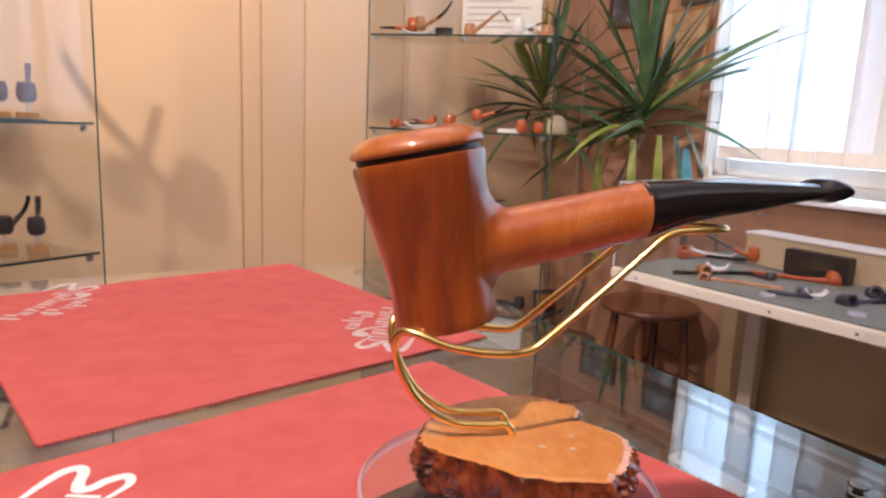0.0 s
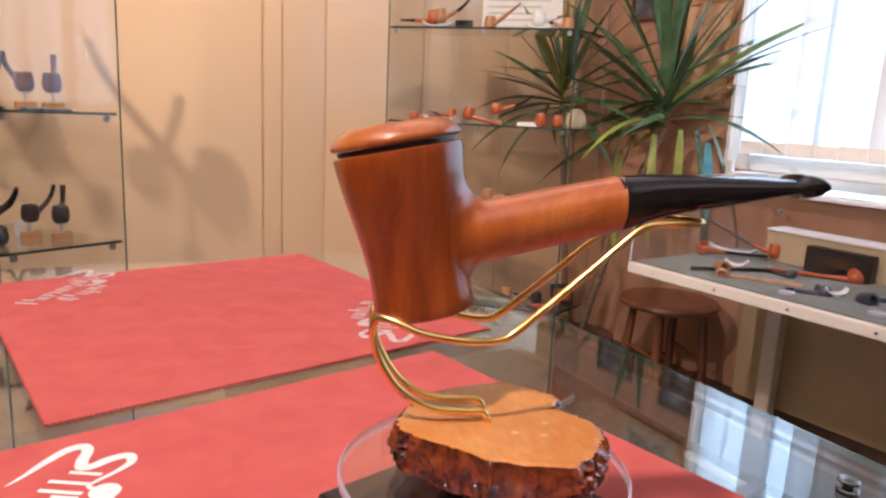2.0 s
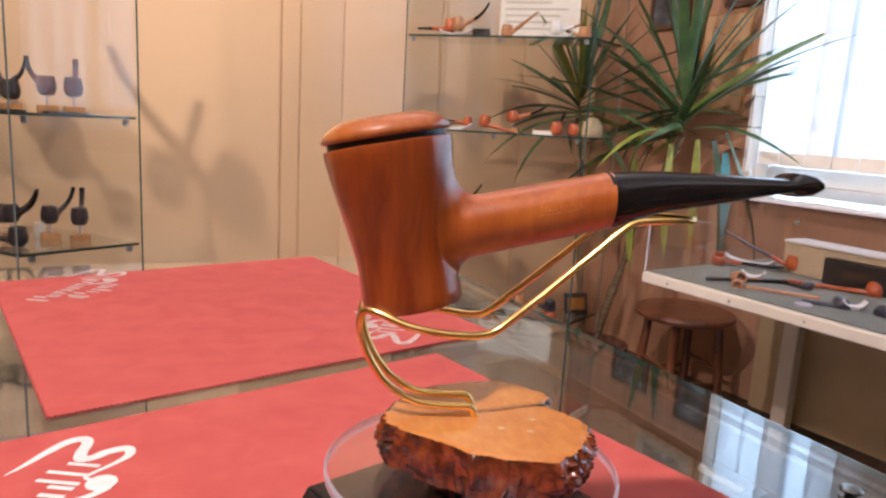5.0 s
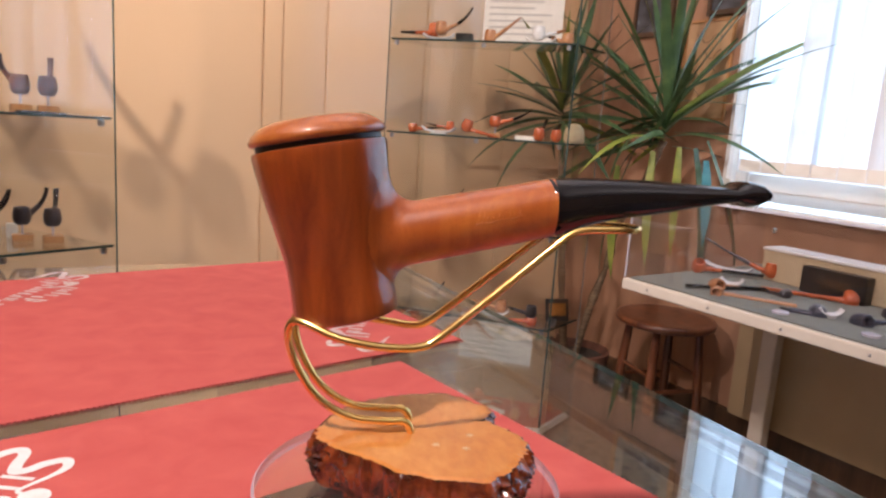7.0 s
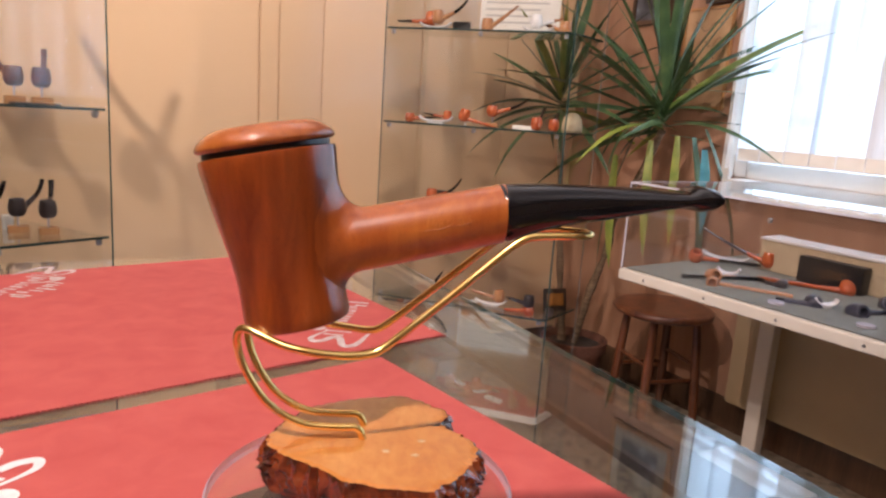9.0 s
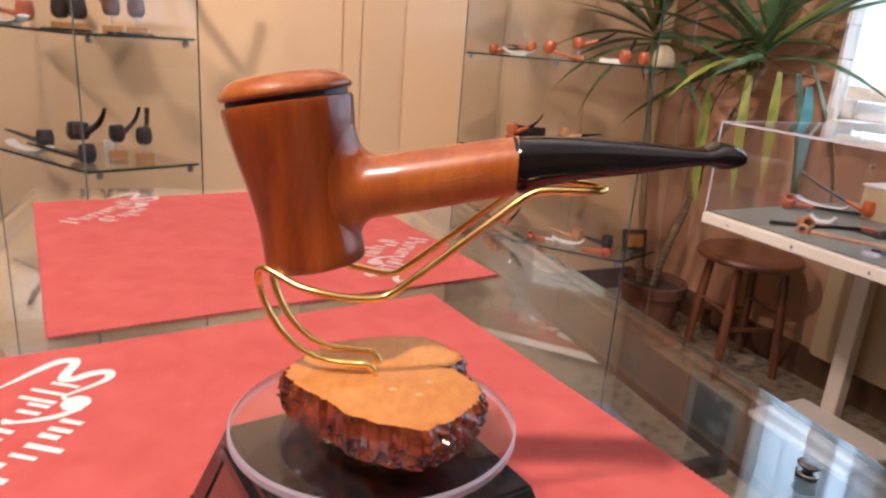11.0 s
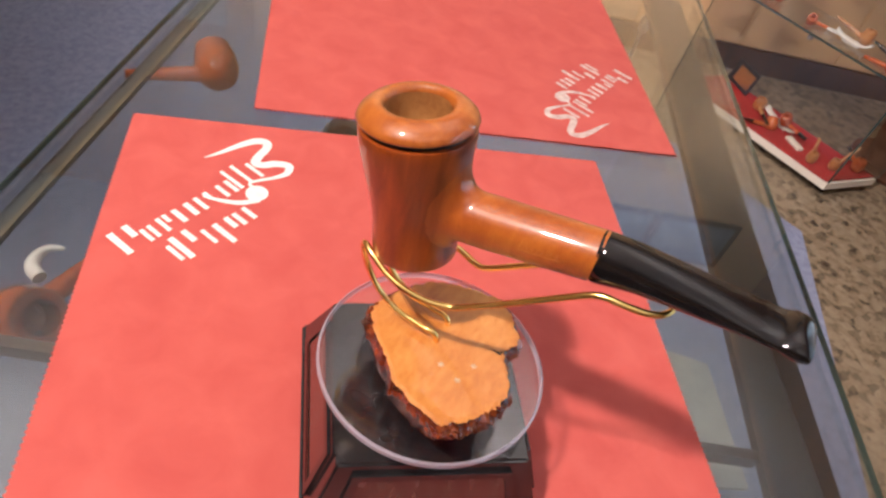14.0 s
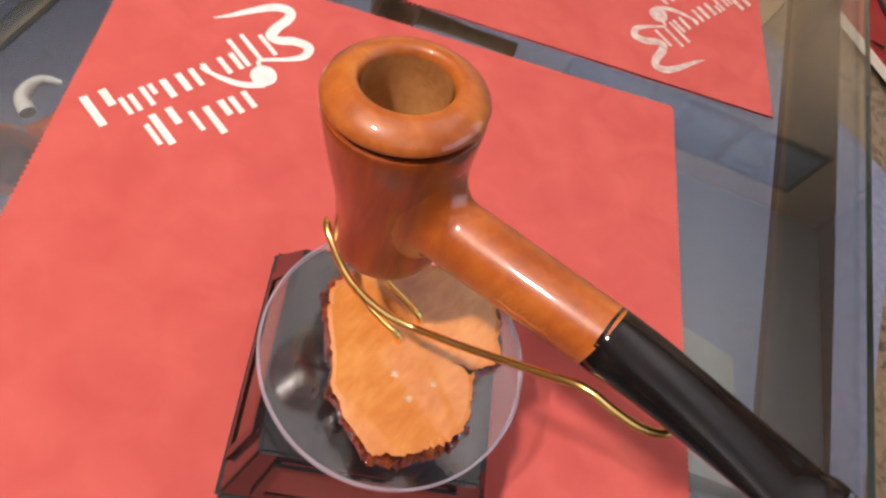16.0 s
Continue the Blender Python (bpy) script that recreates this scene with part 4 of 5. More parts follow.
bit = [(35.2, 124.5, 7.0, 7.0), (36.34, 124.75, 7.72, 7.72), (39, 125.2, 7.7, 7.45), (43, 126.1, 7.6, 6.75), (48, 126.9, 7.5, 6.1), (55, 127.6, 7.4, 5.35), (62, 128.1, 7.4, 4.75), (68, 128.5, 7.5, 4.15), (74, 129.0, 7.7, 3.4), (80, 129.4, 7.9, 2.65), (85, 129.7, 8.05, 2.1), (86.8, 129.9, 8.2, 2.5), (88, 130.1, 8.5, 3.3), (90, 130.1, 8.6, 3.5), (92.2, 130.1, 8.5, 3.0), (93.6, 130.0, 8.0, 1.9)]
path = [at(s, 0, h) for s, h, w, t2 in bit]
mouthpiece = part("mouthpiece", tube(path, [(w * MM, t2 * MM) for s, h, w, t2 in bit], 40, power=[2.0 + 0.5 * min(1.0, max(0, k - 1) / 5) for k in range(len(bit))]), EBONITE, pipe, "glossy black tapered mouthpiece", smooth=50)
bm = tube([at(93.4, 0, 130.0), at(93.72, 0, 130.0)], [(4.2 * MM, 0.5 * MM)] * 2, 16)
part("draught_slot", bm, CARD_BLACK, mouthpiece)
# worn stamp on the shank's flank: a row of small bars over a long stroke


def on_flank(s, a):
    r = 8.5 - (s - 4.5) * 0.019 + 0.02
    return at(s, -r * 0.985 * math.cos(a), shank_axis(s) + r * math.sin(a))


rng = random.Random(5)
s = 15.5
while s < 27.5:
    tall = 0.36 if s < 16.5 else rng.uniform(0.10, 0.24)
    lean = rng.uniform(-0.5, 0.9)
    low = 0.02 + rng.uniform(0, 0.05)
    part("stamped_bar", tube([on_flank(s + lean * f, low + tall * f) for f in (0, 0.5, 1)], [0.05 * MM, 0.17 * MM, 0.07 * MM], 6), BRIAR_RIM, shank, "faint stamped bar")
    s += rng.uniform(0.75, 1.25)
part("stamped_stroke", tube([on_flank(15.0 + 0.9 * k, 0.0 + 0.02 * math.sin(k * 1.1)) for k in range(15)], [0.12 * MM] * 15, 6), BRIAR_RIM, shank, "faint stamped stroke")

# ---- the right cabinet ----
NEAR, LEFT, RIGHT = Vector((0.345, 2.31)), Vector((-0.285, 2.452)), Vector((0.47, 2.50))
BACKL = LEFT + (RIGHT - NEAR)
PLAN = [LEFT, NEAR, RIGHT, BACKL]
cabinet = thing("glass_cabinet", Matrix.Translation((0, 0, 0)), "tall glass display cabinet with lit glass shelves of pipes", "cabinet", "glass cabinets")
part("plinth", prism(PLAN, 0.03, 0.055), WHITE, cabinet, "white edged base board")
inset = [p + ((NEAR + BACKL) / 2 - p) * 0.035 for p in PLAN]
part("base_felt", prism(inset, 0.0555, 0.06), FELT_DARK, cabinet, "dark red felt base")
for x, y in ((0.34, 2.36), (-0.2, 2.48), (0.40, 2.49), (-0.12, 2.61)):
    part("caster", lathe([(0.012, 0.0), (0.018, 0.004), (0.018, 0.026), (0.012, 0.0295)], 16, m=Matrix.Translation((x, y, 0))), CARD_BLACK, cabinet)
for p, q in ((LEFT, NEAR), (NEAR, RIGHT), (BACKL, LEFT)):
    part("glass_panel", beam(p, q, 0.004, 0.06, 2.05), GLASS, cabinet)
for p, mat, w in ((NEAR, GLASS_EDGE, 0.0028), (LEFT, GLASS_EDGE, 0.0015), (RIGHT, PALE_EDGE, 0.0012)):
    part("glass_edge", box((p.x - w, p.y - w, 0.06), (p.x + w, p.y + w, 2.05)), mat, cabinet)
part("glass_top", prism([p + ((PLAN[0] + PLAN[2]) / 2 - p) * 0.08 for p in PLAN], 2.060, 2.066), GLASS, cabinet)
SHELVES = (1.375, 1.058, 0.745, 0.418)
for z in SHELVES:
    rim = [p + ((NEAR + BACKL) / 2 - p) * 0.02 for p in PLAN]
    shelf = part("glass_shelf", prism(rim, z - 0.006, z), SHELF_GLASS, cabinet)
    bm = beam(rim[0], rim[1], 0.003, z - 0.0062, z + 0.0002)
    beam(rim[1], rim[2], 0.003, z - 0.0062, z + 0.0002, bm)
    part("shelf_edge", bm, GLASS_EDGE, shelf, "green glass shelf edge")
    for f in (0.03, 0.52, 0.97):
        p = rim[0] + (rim[1] - rim[0]) * f
        part("shelf_clip", lathe([(0.003, -0.022), (0.0075, -0.02), (0.0075, -0.009), (0.004, -0.0065)], 12, m=Matrix.Translation((p.x, p.y + 0.008, z))), STEEL, shelf, smooth=40)

# ---- the left cabinet ----
LN, LR, LL = Vector((-0.942, 1.368)), Vector((-0.788, 1.600)), Vector((-1.32, 1.505))
LBACK = LL + (LR - LN)
LPLAN = [LN, LR, LBACK, LL]
cabinet = thing("glass_cabinet", Matrix.Translation((0, 0, 0)), "glass display cabinet with black pipes on its shelves", "cabinet", "glass cabinets")
part("plinth", prism(LPLAN, 0.0, 0.10), BEIGE, cabinet, "beige cabinet base")
for p, q in ((LN, LR), (LL, LN)):
    part("glass_panel", beam(p, q, 0.004, 0.10, 2.05), GLASS, cabinet)
for p, mat in ((LN, PALE_EDGE), (LR, GLASS_EDGE), (LL, PALE_EDGE)):
    part("glass_edge", box((p.x - 0.0014, p.y - 0.0014, 0.10), (p.x + 0.0014, p.y + 0.0014, 2.05)), mat, cabinet)
part("glass_top", prism([p + ((LPLAN[0] + LPLAN[2]) / 2 - p) * 0.08 for p in LPLAN], 2.060, 2.066), GLASS, cabinet)
for z in (1.352, 1.052, 0.746, 0.44):
    rim = [p + ((LN + LBACK) / 2 - p) * 0.03 for p in LPLAN]
    shelf = part("glass_shelf", prism(rim, z - 0.006, z), SHELF_GLASS, cabinet)
    bm = beam(rim[0], rim[1], 0.003, z - 0.0062, z + 0.0002)
    beam(rim[3], rim[0], 0.003, z - 0.0062, z + 0.0002, bm)
    part("shelf_edge", bm, GLASS_EDGE, shelf, "green glass shelf edge")
    for p in (rim[0] + (rim[1] - rim[0]) * 0.12, rim[0] + (rim[1] - rim[0]) * 0.93):
        part("shelf_clip", lathe([(0.003, -0.022), (0.0075, -0.02), (0.0075, -0.009), (0.004, -0.0065)], 12, m=Matrix.Translation((p.x - 0.008, p.y + 0.004, z))), STEEL, shelf, smooth=40)

# ---- smaller pipes, rests and boxes ----


def small_pipe(place, wood_mat, bit_mat, label, group, bend=0.0, rise=10, size=1.0, long=1.0, squat=1.0):
    """A pipe whose bowl stands on z = 0, its shank along +x rising by some degrees; bend: how far the bit curves up."""
    ob = thing("tobacco_pipe", place @ Matrix.Diagonal((size, size, size, 1)), label, "pipe", group)
    h = 0.046 * squat
    part("bowl", lathe([(0.006, 0.0), (0.0125, 0.0012), (0.0175, 0.006), (0.0205, 0.014), (0.0212, 0.021), (0.0202, h * 0.68), (0.0182, h * 0.88), (0.0172, h - 0.001), (0.0162, h), (0.0112, h), (0.0108, h * 0.55), (0.004, h * 0.45)], 20), wood_mat, ob, smooth=50)
    r, d = radians(rise), Vector((math.cos(radians(rise)), 0, math.sin(radians(rise))))
    p0 = Vector((0.008, 0, 0.014))
    p1 = p0 + d * 0.058
    part("shank", tube([p0, p0 + d * 0.016, p1], [0.0105, 0.0075, 0.0062], 14), wood_mat, ob, smooth=50)
    pts, sizes = [p1], [(0.0060, 0.0060)]
    for k in range(1, 8):
        a = r + radians(bend) * k / 7
        pts.append(pts[-1] + Vector((math.cos(a), 0, math.sin(a))) * 0.0105 * long)
        sizes.append((0.0060 + 0.0008 * k / 7, 0.0060 - 0.0040 * k / 7))
    part("mouthpiece", tube(pts, sizes, 12), bit_mat, ob, smooth=50)
    return ob


def china_rest(place, group, label="white china pipe rest on the shelf", length=0.09):
    ob = thing("pipe_rest", place, label, "pipe rest", group)
    half = length / 2
    path = [(-half, 0, 0.022), (-half * 0.7, 0, 0.012), (0, 0, 0.0075), (half * 0.7, 0, 0.012), (half, 0, 0.024)]
    part("cradle", tube(smooth_path(path, 4), [(0.016, 0.0045)] * 17, 12), CHINA, ob, smooth=50)
    part("foot", box((-half * 0.5, -0.012, 0), (half * 0.5, 0.012, 0.0055), 0.0015), CHINA, ob)
    return ob


def block_stand(place, group, label="small wooden pipe block with clear prongs"):
    ob = thing("pipe_block", place, label, "pipe stand", group)
    part("block", box((-0.022, -0.014, 0), (0.022, 0.014, 0.016), 0.0015), STAND_WOOD, ob)
    for y in (-0.010, 0.010):
        part("prong", tube([(0.0, y * 0.6, 0.015), (0, y, 0.030), (0, y * 1.5, 0.047)], [0.0016, 0.0014, 0.0014], 8, up=(1, 0, 0)), ACRYL_EDGE, ob, smooth=50)
    return ob


def small_box(place, lo, hi, mat, label, mark=None, name="box"):
    ob = thing(name, place, label, "box")
    body = part("body", box(lo, hi, 0.002), mat, ob)
    if mark:
        part("print", box(*mark), GILT_INK, body, "gilt printed mark")
    return ob


def at_yaw(x, y, z, yaw=0, tilt=0, roll=0):
    return Matrix.Translation((x, y, z)) @ Matrix.Rotation(radians(yaw), 4, "Z") @ Matrix.Rotation(radians(-tilt), 4, "Y") @ Matrix.Rotation(radians(roll), 4, "X")


G = "pipes in the cabinets"
R = "pipe rests in the cabinets"
TOP_S, MID_S, LOW_S, BOT_S = SHELVES
# right cabinet, top shelf
china_rest(at_yaw(-0.115, 2.47, TOP_S, -8), R, length=0.11)
small_pipe(at_yaw(-0.105, 2.45, TOP_S + 0.016, -20, 4), PIPE_TAN, EBONITE, "tan briar pipe with a curved dark bit on a rest", G, bend=35, rise=22)
small_pipe(at_yaw(-0.135, 2.505, TOP_S + 0.018, 185, -6, 16), PIPE_RED, EBONITE, "reddish briar pipe lying on a white rest", G, rise=4, long=0.7)
small_box(at_yaw(-0.028, 2.50, TOP_S, -8), (-0.03, -0.01, 0), (0.03, 0.012, 0.034), CARD_BLACK, "small black card box on the shelf")
small_pipe(at_yaw(0.062, 2.46, TOP_S, -25), PIPE_TAN, PIPE_TAN, "tan briar pipe with a straight rising stem", G, rise=35, long=0.9)
sign = thing("paper_sign", at_yaw(0.17, 2.525, TOP_S, -11), "white printed paper sheet standing on the shelf", "sign")
sheet = part("sheet", box((-0.14, -0.001, 0), (0.14, 0.001, 0.20)), PAPER, sign)
for k in range(7):
    part("print_line", box((-0.12, -0.0016, 0.175 - 0.022 * k), (0.10 - 0.03 * (k % 3), -0.0011, 0.181 - 0.022 * k)), GREY_INK, sheet)
china_rest(at_yaw(0.235, 2.42, TOP_S, -10), R, length=0.10)
small_pipe(at_yaw(0.225, 2.425, TOP_S + 0.016, 20), CHINA, PIPE_TAN, "white meerschaum pipe resting on china", G, rise=18, long=0.5)
small_pipe(at_yaw(0.325, 2.43, TOP_S, 150), PIPE_TAN, EBONITE, "tan briar pipe at the shelf's end", G, rise=20, long=0.6)
for x, y, w in ((-0.02, 2.44, 0.05), (0.11, 2.42, 0.06), (0.20, 2.40, 0.035)):
    small_box(at_yaw(x, y, TOP_S + 0.0002, -12), (-w, -0.018, 0), (w, 0.014, 0.002), PAPER, "small white price card lying on the glass shelf", name="price_card")
# middle shelf
small_pipe(at_yaw(-0.19, 2.49, MID_S, -10), PIPE_RED, EBONITE, "red briar billiard pipe standing upright", G, rise=6, long=1.0, squat=0.8, size=0.85)
china_rest(at_yaw(-0.095, 2.47, MID_S, -10), R, length=0.12)
small_pipe(at_yaw(-0.055, 2.475, MID_S + 0.012, 170), PIPE_RED, EBONITE, "small red briar pipe on a white rest", G, rise=8, long=0.7, size=0.75)
small_pipe(at_yaw(0.0, 2.45, MID_S + 0.014, -12, -16), PIPE_RED, PIPE_RED, "red briar pipe with a long wooden shank", G, rise=4, long=0.8, size=0.95)
block_stand(at_yaw(0.105, 2.45, MID_S, -10), R)
small_pipe(at_yaw(0.102, 2.448, MID_S + 0.036, -6), PIPE_RED, EBONITE, "round red briar pipe held on a clear stand", G, bend=25, rise=18, squat=0.85)
small_box(at_yaw(0.225, 2.42, MID_S, -10), (-0.05, -0.012, 0), (0.03, 0.012, 0.014), PAPER, "small white paper card on the shelf", name="card_box")
small_pipe(at_yaw(0.255, 2.40, MID_S + 0.001, 75), PIPE_RED, EBONITE, "red briar pipe seen bowl first", G, rise=30, size=0.95)
small_pipe(at_yaw(0.315, 2.42, MID_S + 0.001, 80), PIPE_RED, EBONITE, "red briar pipe seen bowl first", G, rise=25, size=0.9)
dome = thing("shell_ornament", at_yaw(0.378, 2.435, MID_S), "pale beige dome-shaped ornament on the shelf", "ornament")
part("dome", lathe([(0.03, 0.0), (0.036, 0.008), (0.036, 0.03), (0.03, 0.05), (0.018, 0.063), (0.005, 0.068)], 24), BEIGE, dome, smooth=60)
# third shelf
small_box(at_yaw(-0.035, 2.53, LOW_S, -8), (-0.065, -0.01, 0), (0.055, 0.012, 0.07), CARD_BLACK, "open black card pipe box on the shelf")
small_pipe(at_yaw(-0.095, 2.49, LOW_S + 0.034, -15, 0), PIPE_RED, EBONITE, "red briar pipe with a raised dark bit", G, bend=40, rise=25)
small_pipe(at_yaw(-0.10, 2.47, LOW_S, 5, 0, 40), PIPE_RED, PIPE_RED, "red briar pipe lying before a black box", G, rise=0, long=0.3)
small_pipe(at_yaw(0.02, 2.45, LOW_S, -10), PIPE_TAN, EBONITE, "tan briar pipe lying on the shelf", G, rise=0, squat=0.7)
block_stand(at_yaw(0.098, 2.46, LOW_S, -10), R)
small_pipe(at_yaw(0.09, 2.46, LOW_S + 0.042, -10), PIPE_TAN, EBONITE, "slim tan briar pipe held on a clear stand", G, rise=10, size=0.95)
china_rest(at_yaw(0.225, 2.42, LOW_S, -10), R, length=0.12)
small_pipe(at_yaw(0.255, 2.40, LOW_S + 0.004, 175, 0, 60), PIPE_RED, PIPE_RED, "red briar pipe lying on a white rest", G, rise=2, long=0.4)
small_pipe(at_yaw(0.30, 2.40, LOW_S, 10, 0, 50), PIPE_RED, PIPE_RED, "red briar pipe lying at the shelf's end", G, rise=2, long=0.3)
# lowest shelf
small_pipe(at_yaw(-0.11, 2.50, BOT_S, -20), PIPE_RED, EBONITE, "red briar pipe with an upright black bit", G, bend=15, rise=48, long=0.8)
small_pipe(at_yaw(-0.135, 2.49, BOT_S, 40), PIPE_RED, PIPE_RED, "short red briar pipe lying on the shelf", G, rise=5, long=0.2, size=0.8)
small_pipe(at_yaw(0.015, 2.465, BOT_S, 0, 0, 50), PIPE_RED, CHINA, "red briar pipe with a pale stem", G, rise=0, long=0.6, size=0.8)
china_rest(at_yaw(0.15, 2.445, BOT_S, -8), R, "white boat-shaped china pipe rest", 0.115)
small_pipe(at_yaw(0.18, 2.445, BOT_S + 0.014, 172), PIPE_TAN, PIPE_TAN, "tan briar pipe lying in a white boat rest", G, rise=12, long=0.6)
small_pipe(at_yaw(0.285, 2.40, BOT_S + 0.016, 160), PIPE_DARK, EBONITE, "black bowled pipe over a red one", G, rise=8, long=0.3)
small_pipe(at_yaw(0.29, 2.385, BOT_S, 185, 0, 70), PIPE_RED, PIPE_RED, "red briar pipe lying under a black one", G, rise=0, long=0.3)
picture = thing("picture_card", at_yaw(0.385, 2.445, BOT_S, 20, 0, -14), "black card with an orange printed picture standing on the shelf", "card")
part("card", box((-0.045, -0.003, 0.0), (0.045, 0.003, 0.082), 0.0015), CARD_BLACK, picture)
part("print", box((-0.033, -0.0045, 0.02), (0.033, -0.0032, 0.065)), GILT_INK, picture, "orange printed picture")
ball = thing("steel_cup", at_yaw(0.36, 2.375, BOT_S), "small polished steel cup on the shelf", "cup")
part("cup", lathe([(0.008, 0), (0.013, 0.004), (0.015, 0.014), (0.014, 0.026), (0.012, 0.026), (0.011, 0.006)], 20), STEEL, ball, smooth=50)
# red felt floor of the cabinet
picture = thing("picture_card", at_yaw(-0.09, 2.60, 0.06, -35, 0, -12), "black card with an orange printed picture on red felt", "card")
part("card", box((-0.06, -0.003, 0.0), (0.06, 0.003, 0.085), 0.0015), CARD_BLACK, picture)
part("print", box((-0.035, -0.0045, 0.015), (0.05, -0.0032, 0.07)), GILT_INK, picture, "orange printed picture")
china_rest(at_yaw(0.11, 2.50, 0.06, -30), R, "white bent china pipe rest on red felt", 0.15)
small_pipe(at_yaw(0.13, 2.49, 0.075, -30, 0, 30), PIPE_RED, EBONITE, "red briar pipe on a bent white rest", G, rise=4, long=0.5)
small_pipe(at_yaw(0.02, 2.52, 0.06, -60), PIPE_TAN, EBONITE, "tan briar pipe lying on red felt", G, rise=6, long=0.8)
small_pipe(at_yaw(0.10, 2.43, 0.06, -150, 0, 40), PIPE_RED, EBONITE, "red briar pipe lying on red felt", G, rise=2, long=0.6)
small_box(at_yaw(0.19, 2.42, 0.06, -35), (-0.035, -0.012, 0), (0.035, 0.012, 0.012), PAPER, "small white card lying on red felt", name="card_box")
small_pipe(at_yaw(0.26, 2.37, 0.06, 100), PIPE_TAN, PIPE_TAN, "tan briar pipe standing on red felt", G, rise=30, long=0.5, size=0.85)
small_pipe(at_yaw(0.33, 2.40, 0.06, 60), PIPE_TAN, STAND_WOOD, "tan briar pipe with an amber bit", G, rise=50, long=0.7, size=0.85)
small_pipe(at_yaw(0.395, 2.47, 0.06, 120), PIPE_RED, EBONITE, "red briar pipe lying on red felt", G, rise=4, long=0.5)

# left cabinet, lower and upper shelf
L_LOW, L_MID, L_TOP = 0.746, 1.052, 1.352
for x, y, yaw, tone in ((-0.930, 1.570, 118, PIPE_DARK), (-1.000, 1.560, 85, PIPE_DARK), (-1.085, 1.540, -12, PIPE_DARK)):
    block_stand(at_yaw(x, y, L_LOW, 40), R)
    small_pipe(at_yaw(x, y, L_LOW + 0.038, yaw), tone, EBONITE, "black briar pipe held upright on a wooden block", G, bend=45, rise=30, long=0.75, size=0.95)
small_pipe(at_yaw(-1.005, 1.455, L_LOW, -165), PIPE_DARK, EBONITE, "round black briar pipe lying on the glass", G, bend=5, rise=10, size=1.0)
china_rest(at_yaw(-1.20, 1.49, L_LOW, -15), R, length=0.15)
small_pipe(at_yaw(-1.16, 1.50, L_LOW + 0.014, 170), PIPE_DARK, EBONITE, "dark briar pipe lying on a long white rest", G, rise=8)
small_pipe(at_yaw(-1.13, 1.57, L_LOW + 0.03, -10), PIPE_DARK, EBONITE, "dark pipe with a curved black bit", G, bend=40, rise=25)
small_box(at_yaw(-1.045, 1.585, L_LOW, 40), (-0.012, -0.01, 0), (0.012, 0.01, 0.035), PAPER, "small white card box on the glass", name="card_box")
small_box(at_yaw(-1.03, 1.50, L_LOW, 40), (-0.009, -0.008, 0), (0.009, 0.008, 0.02), CHINA, "small white stand on the glass", name="card_box")
for x, y, yaw, tone, lift in ((-0.935, 1.575, 118, PIPE_BROWN, 0.034), (-0.992, 1.560, 160, PIPE_BROWN, 0.034), (-1.06, 1.53, 150, PIPE_DARK, 0.02), (-1.10, 1.52, 30, PIPE_DARK, 0.02)):
    block_stand(at_yaw(x, y, L_MID, 40), R)
    small_pipe(at_yaw(x, y, L_MID + lift + 0.004, yaw), tone, PIPE_DARK if yaw == 160 else tone, "pipe held upright on a small clear stand", G, bend=50, rise=40, long=0.6)
small_box(at_yaw(-0.945, 1.565, L_MID, 55), (-0.05, -0.02, 0), (0.05, 0.02, 0.003), CARD_BLACK, "thin dark tray on the glass shelf", name="tray")
small_box(at_yaw(-1.07, 1.50, L_MID, 55), (-0.05, -0.03, 0), (0.05, 0.03, 0.003), CARD_BLACK, "thin dark tray on the glass shelf", name="tray")
china_rest(at_yaw(-1.22, 1.49, L_MID, -15), R, length=0.12)
small_pipe(at_yaw(-1.18, 1.50, L_MID + 0.012, 175), PIPE_RED, EBONITE, "red briar pipe lying on a white rest", G, rise=6)

# ---- white table with the acrylic cover ----
TA0, TA1, TB0, TB1, TZ = 1.548, 2.24, -0.45, 1.282, 0.700
TABLE = ROOM @ Matrix.Translation((TA0, TB1, 0)) @ Matrix.Rotation(radians(2.5), 4, "Z") @ Matrix.Translation((-TA0, -TB1, 0))
table = thing("white_table", TABLE, "white wall table lined with grey-green baize", "table")
tabletop = part("tabletop", box((TA0, TB0, TZ - 0.03), (TA1, TB1, TZ), 0.003), CREAM, table)
part("baize", box((TA0 + 0.016, TB0, TZ + 0.0005), (TA1 - 0.01, TB1 - 0.012, TZ + 0.004)), GREEN_BAIZE, tabletop, "grey-green baize lining")
part("leg", box((2.175, 1.15, 0), (2.220, 1.20, TZ - 0.031), 0.002), CREAM, table)
part("leg", box((2.175, -0.2, 0), (2.220, -0.15, TZ - 0.031), 0.002), CREAM, table)
part("back_panel", box((2.255, 0.0, 0.14), (2.280, 1.335, TZ - 0.031), 0.006), PANEL, table, "tan board under the table")
for k in range(8):
    b = TB1 - 0.09 - 0.19 * k
    part("screw", lathe([(0.004, -0.001), (0.0035, 0.0012), (0.001, 0.0016)], 12, m=Matrix.Translation((TA0, b, TZ - 0.015)) @ Matrix.Rotation(radians(-90), 4, "Y")), STEEL, tabletop, "small steel screw head")
cover = thing("acrylic_cover", TABLE, "clear acrylic cover box standing on the table", "cover")
CH = TZ + 0.240
front = part("front", box((TA0 + 0.004, TB0, TZ + 0.0042), (TA0 + 0.008, TB1 - 0.004, CH)), ACRYL, cover)
part("side", box((TA0 + 0.0085, TB1 - 0.008, TZ + 0.0042), (TA1 - 0.02, TB1 - 0.004, CH)), ACRYL, cover)
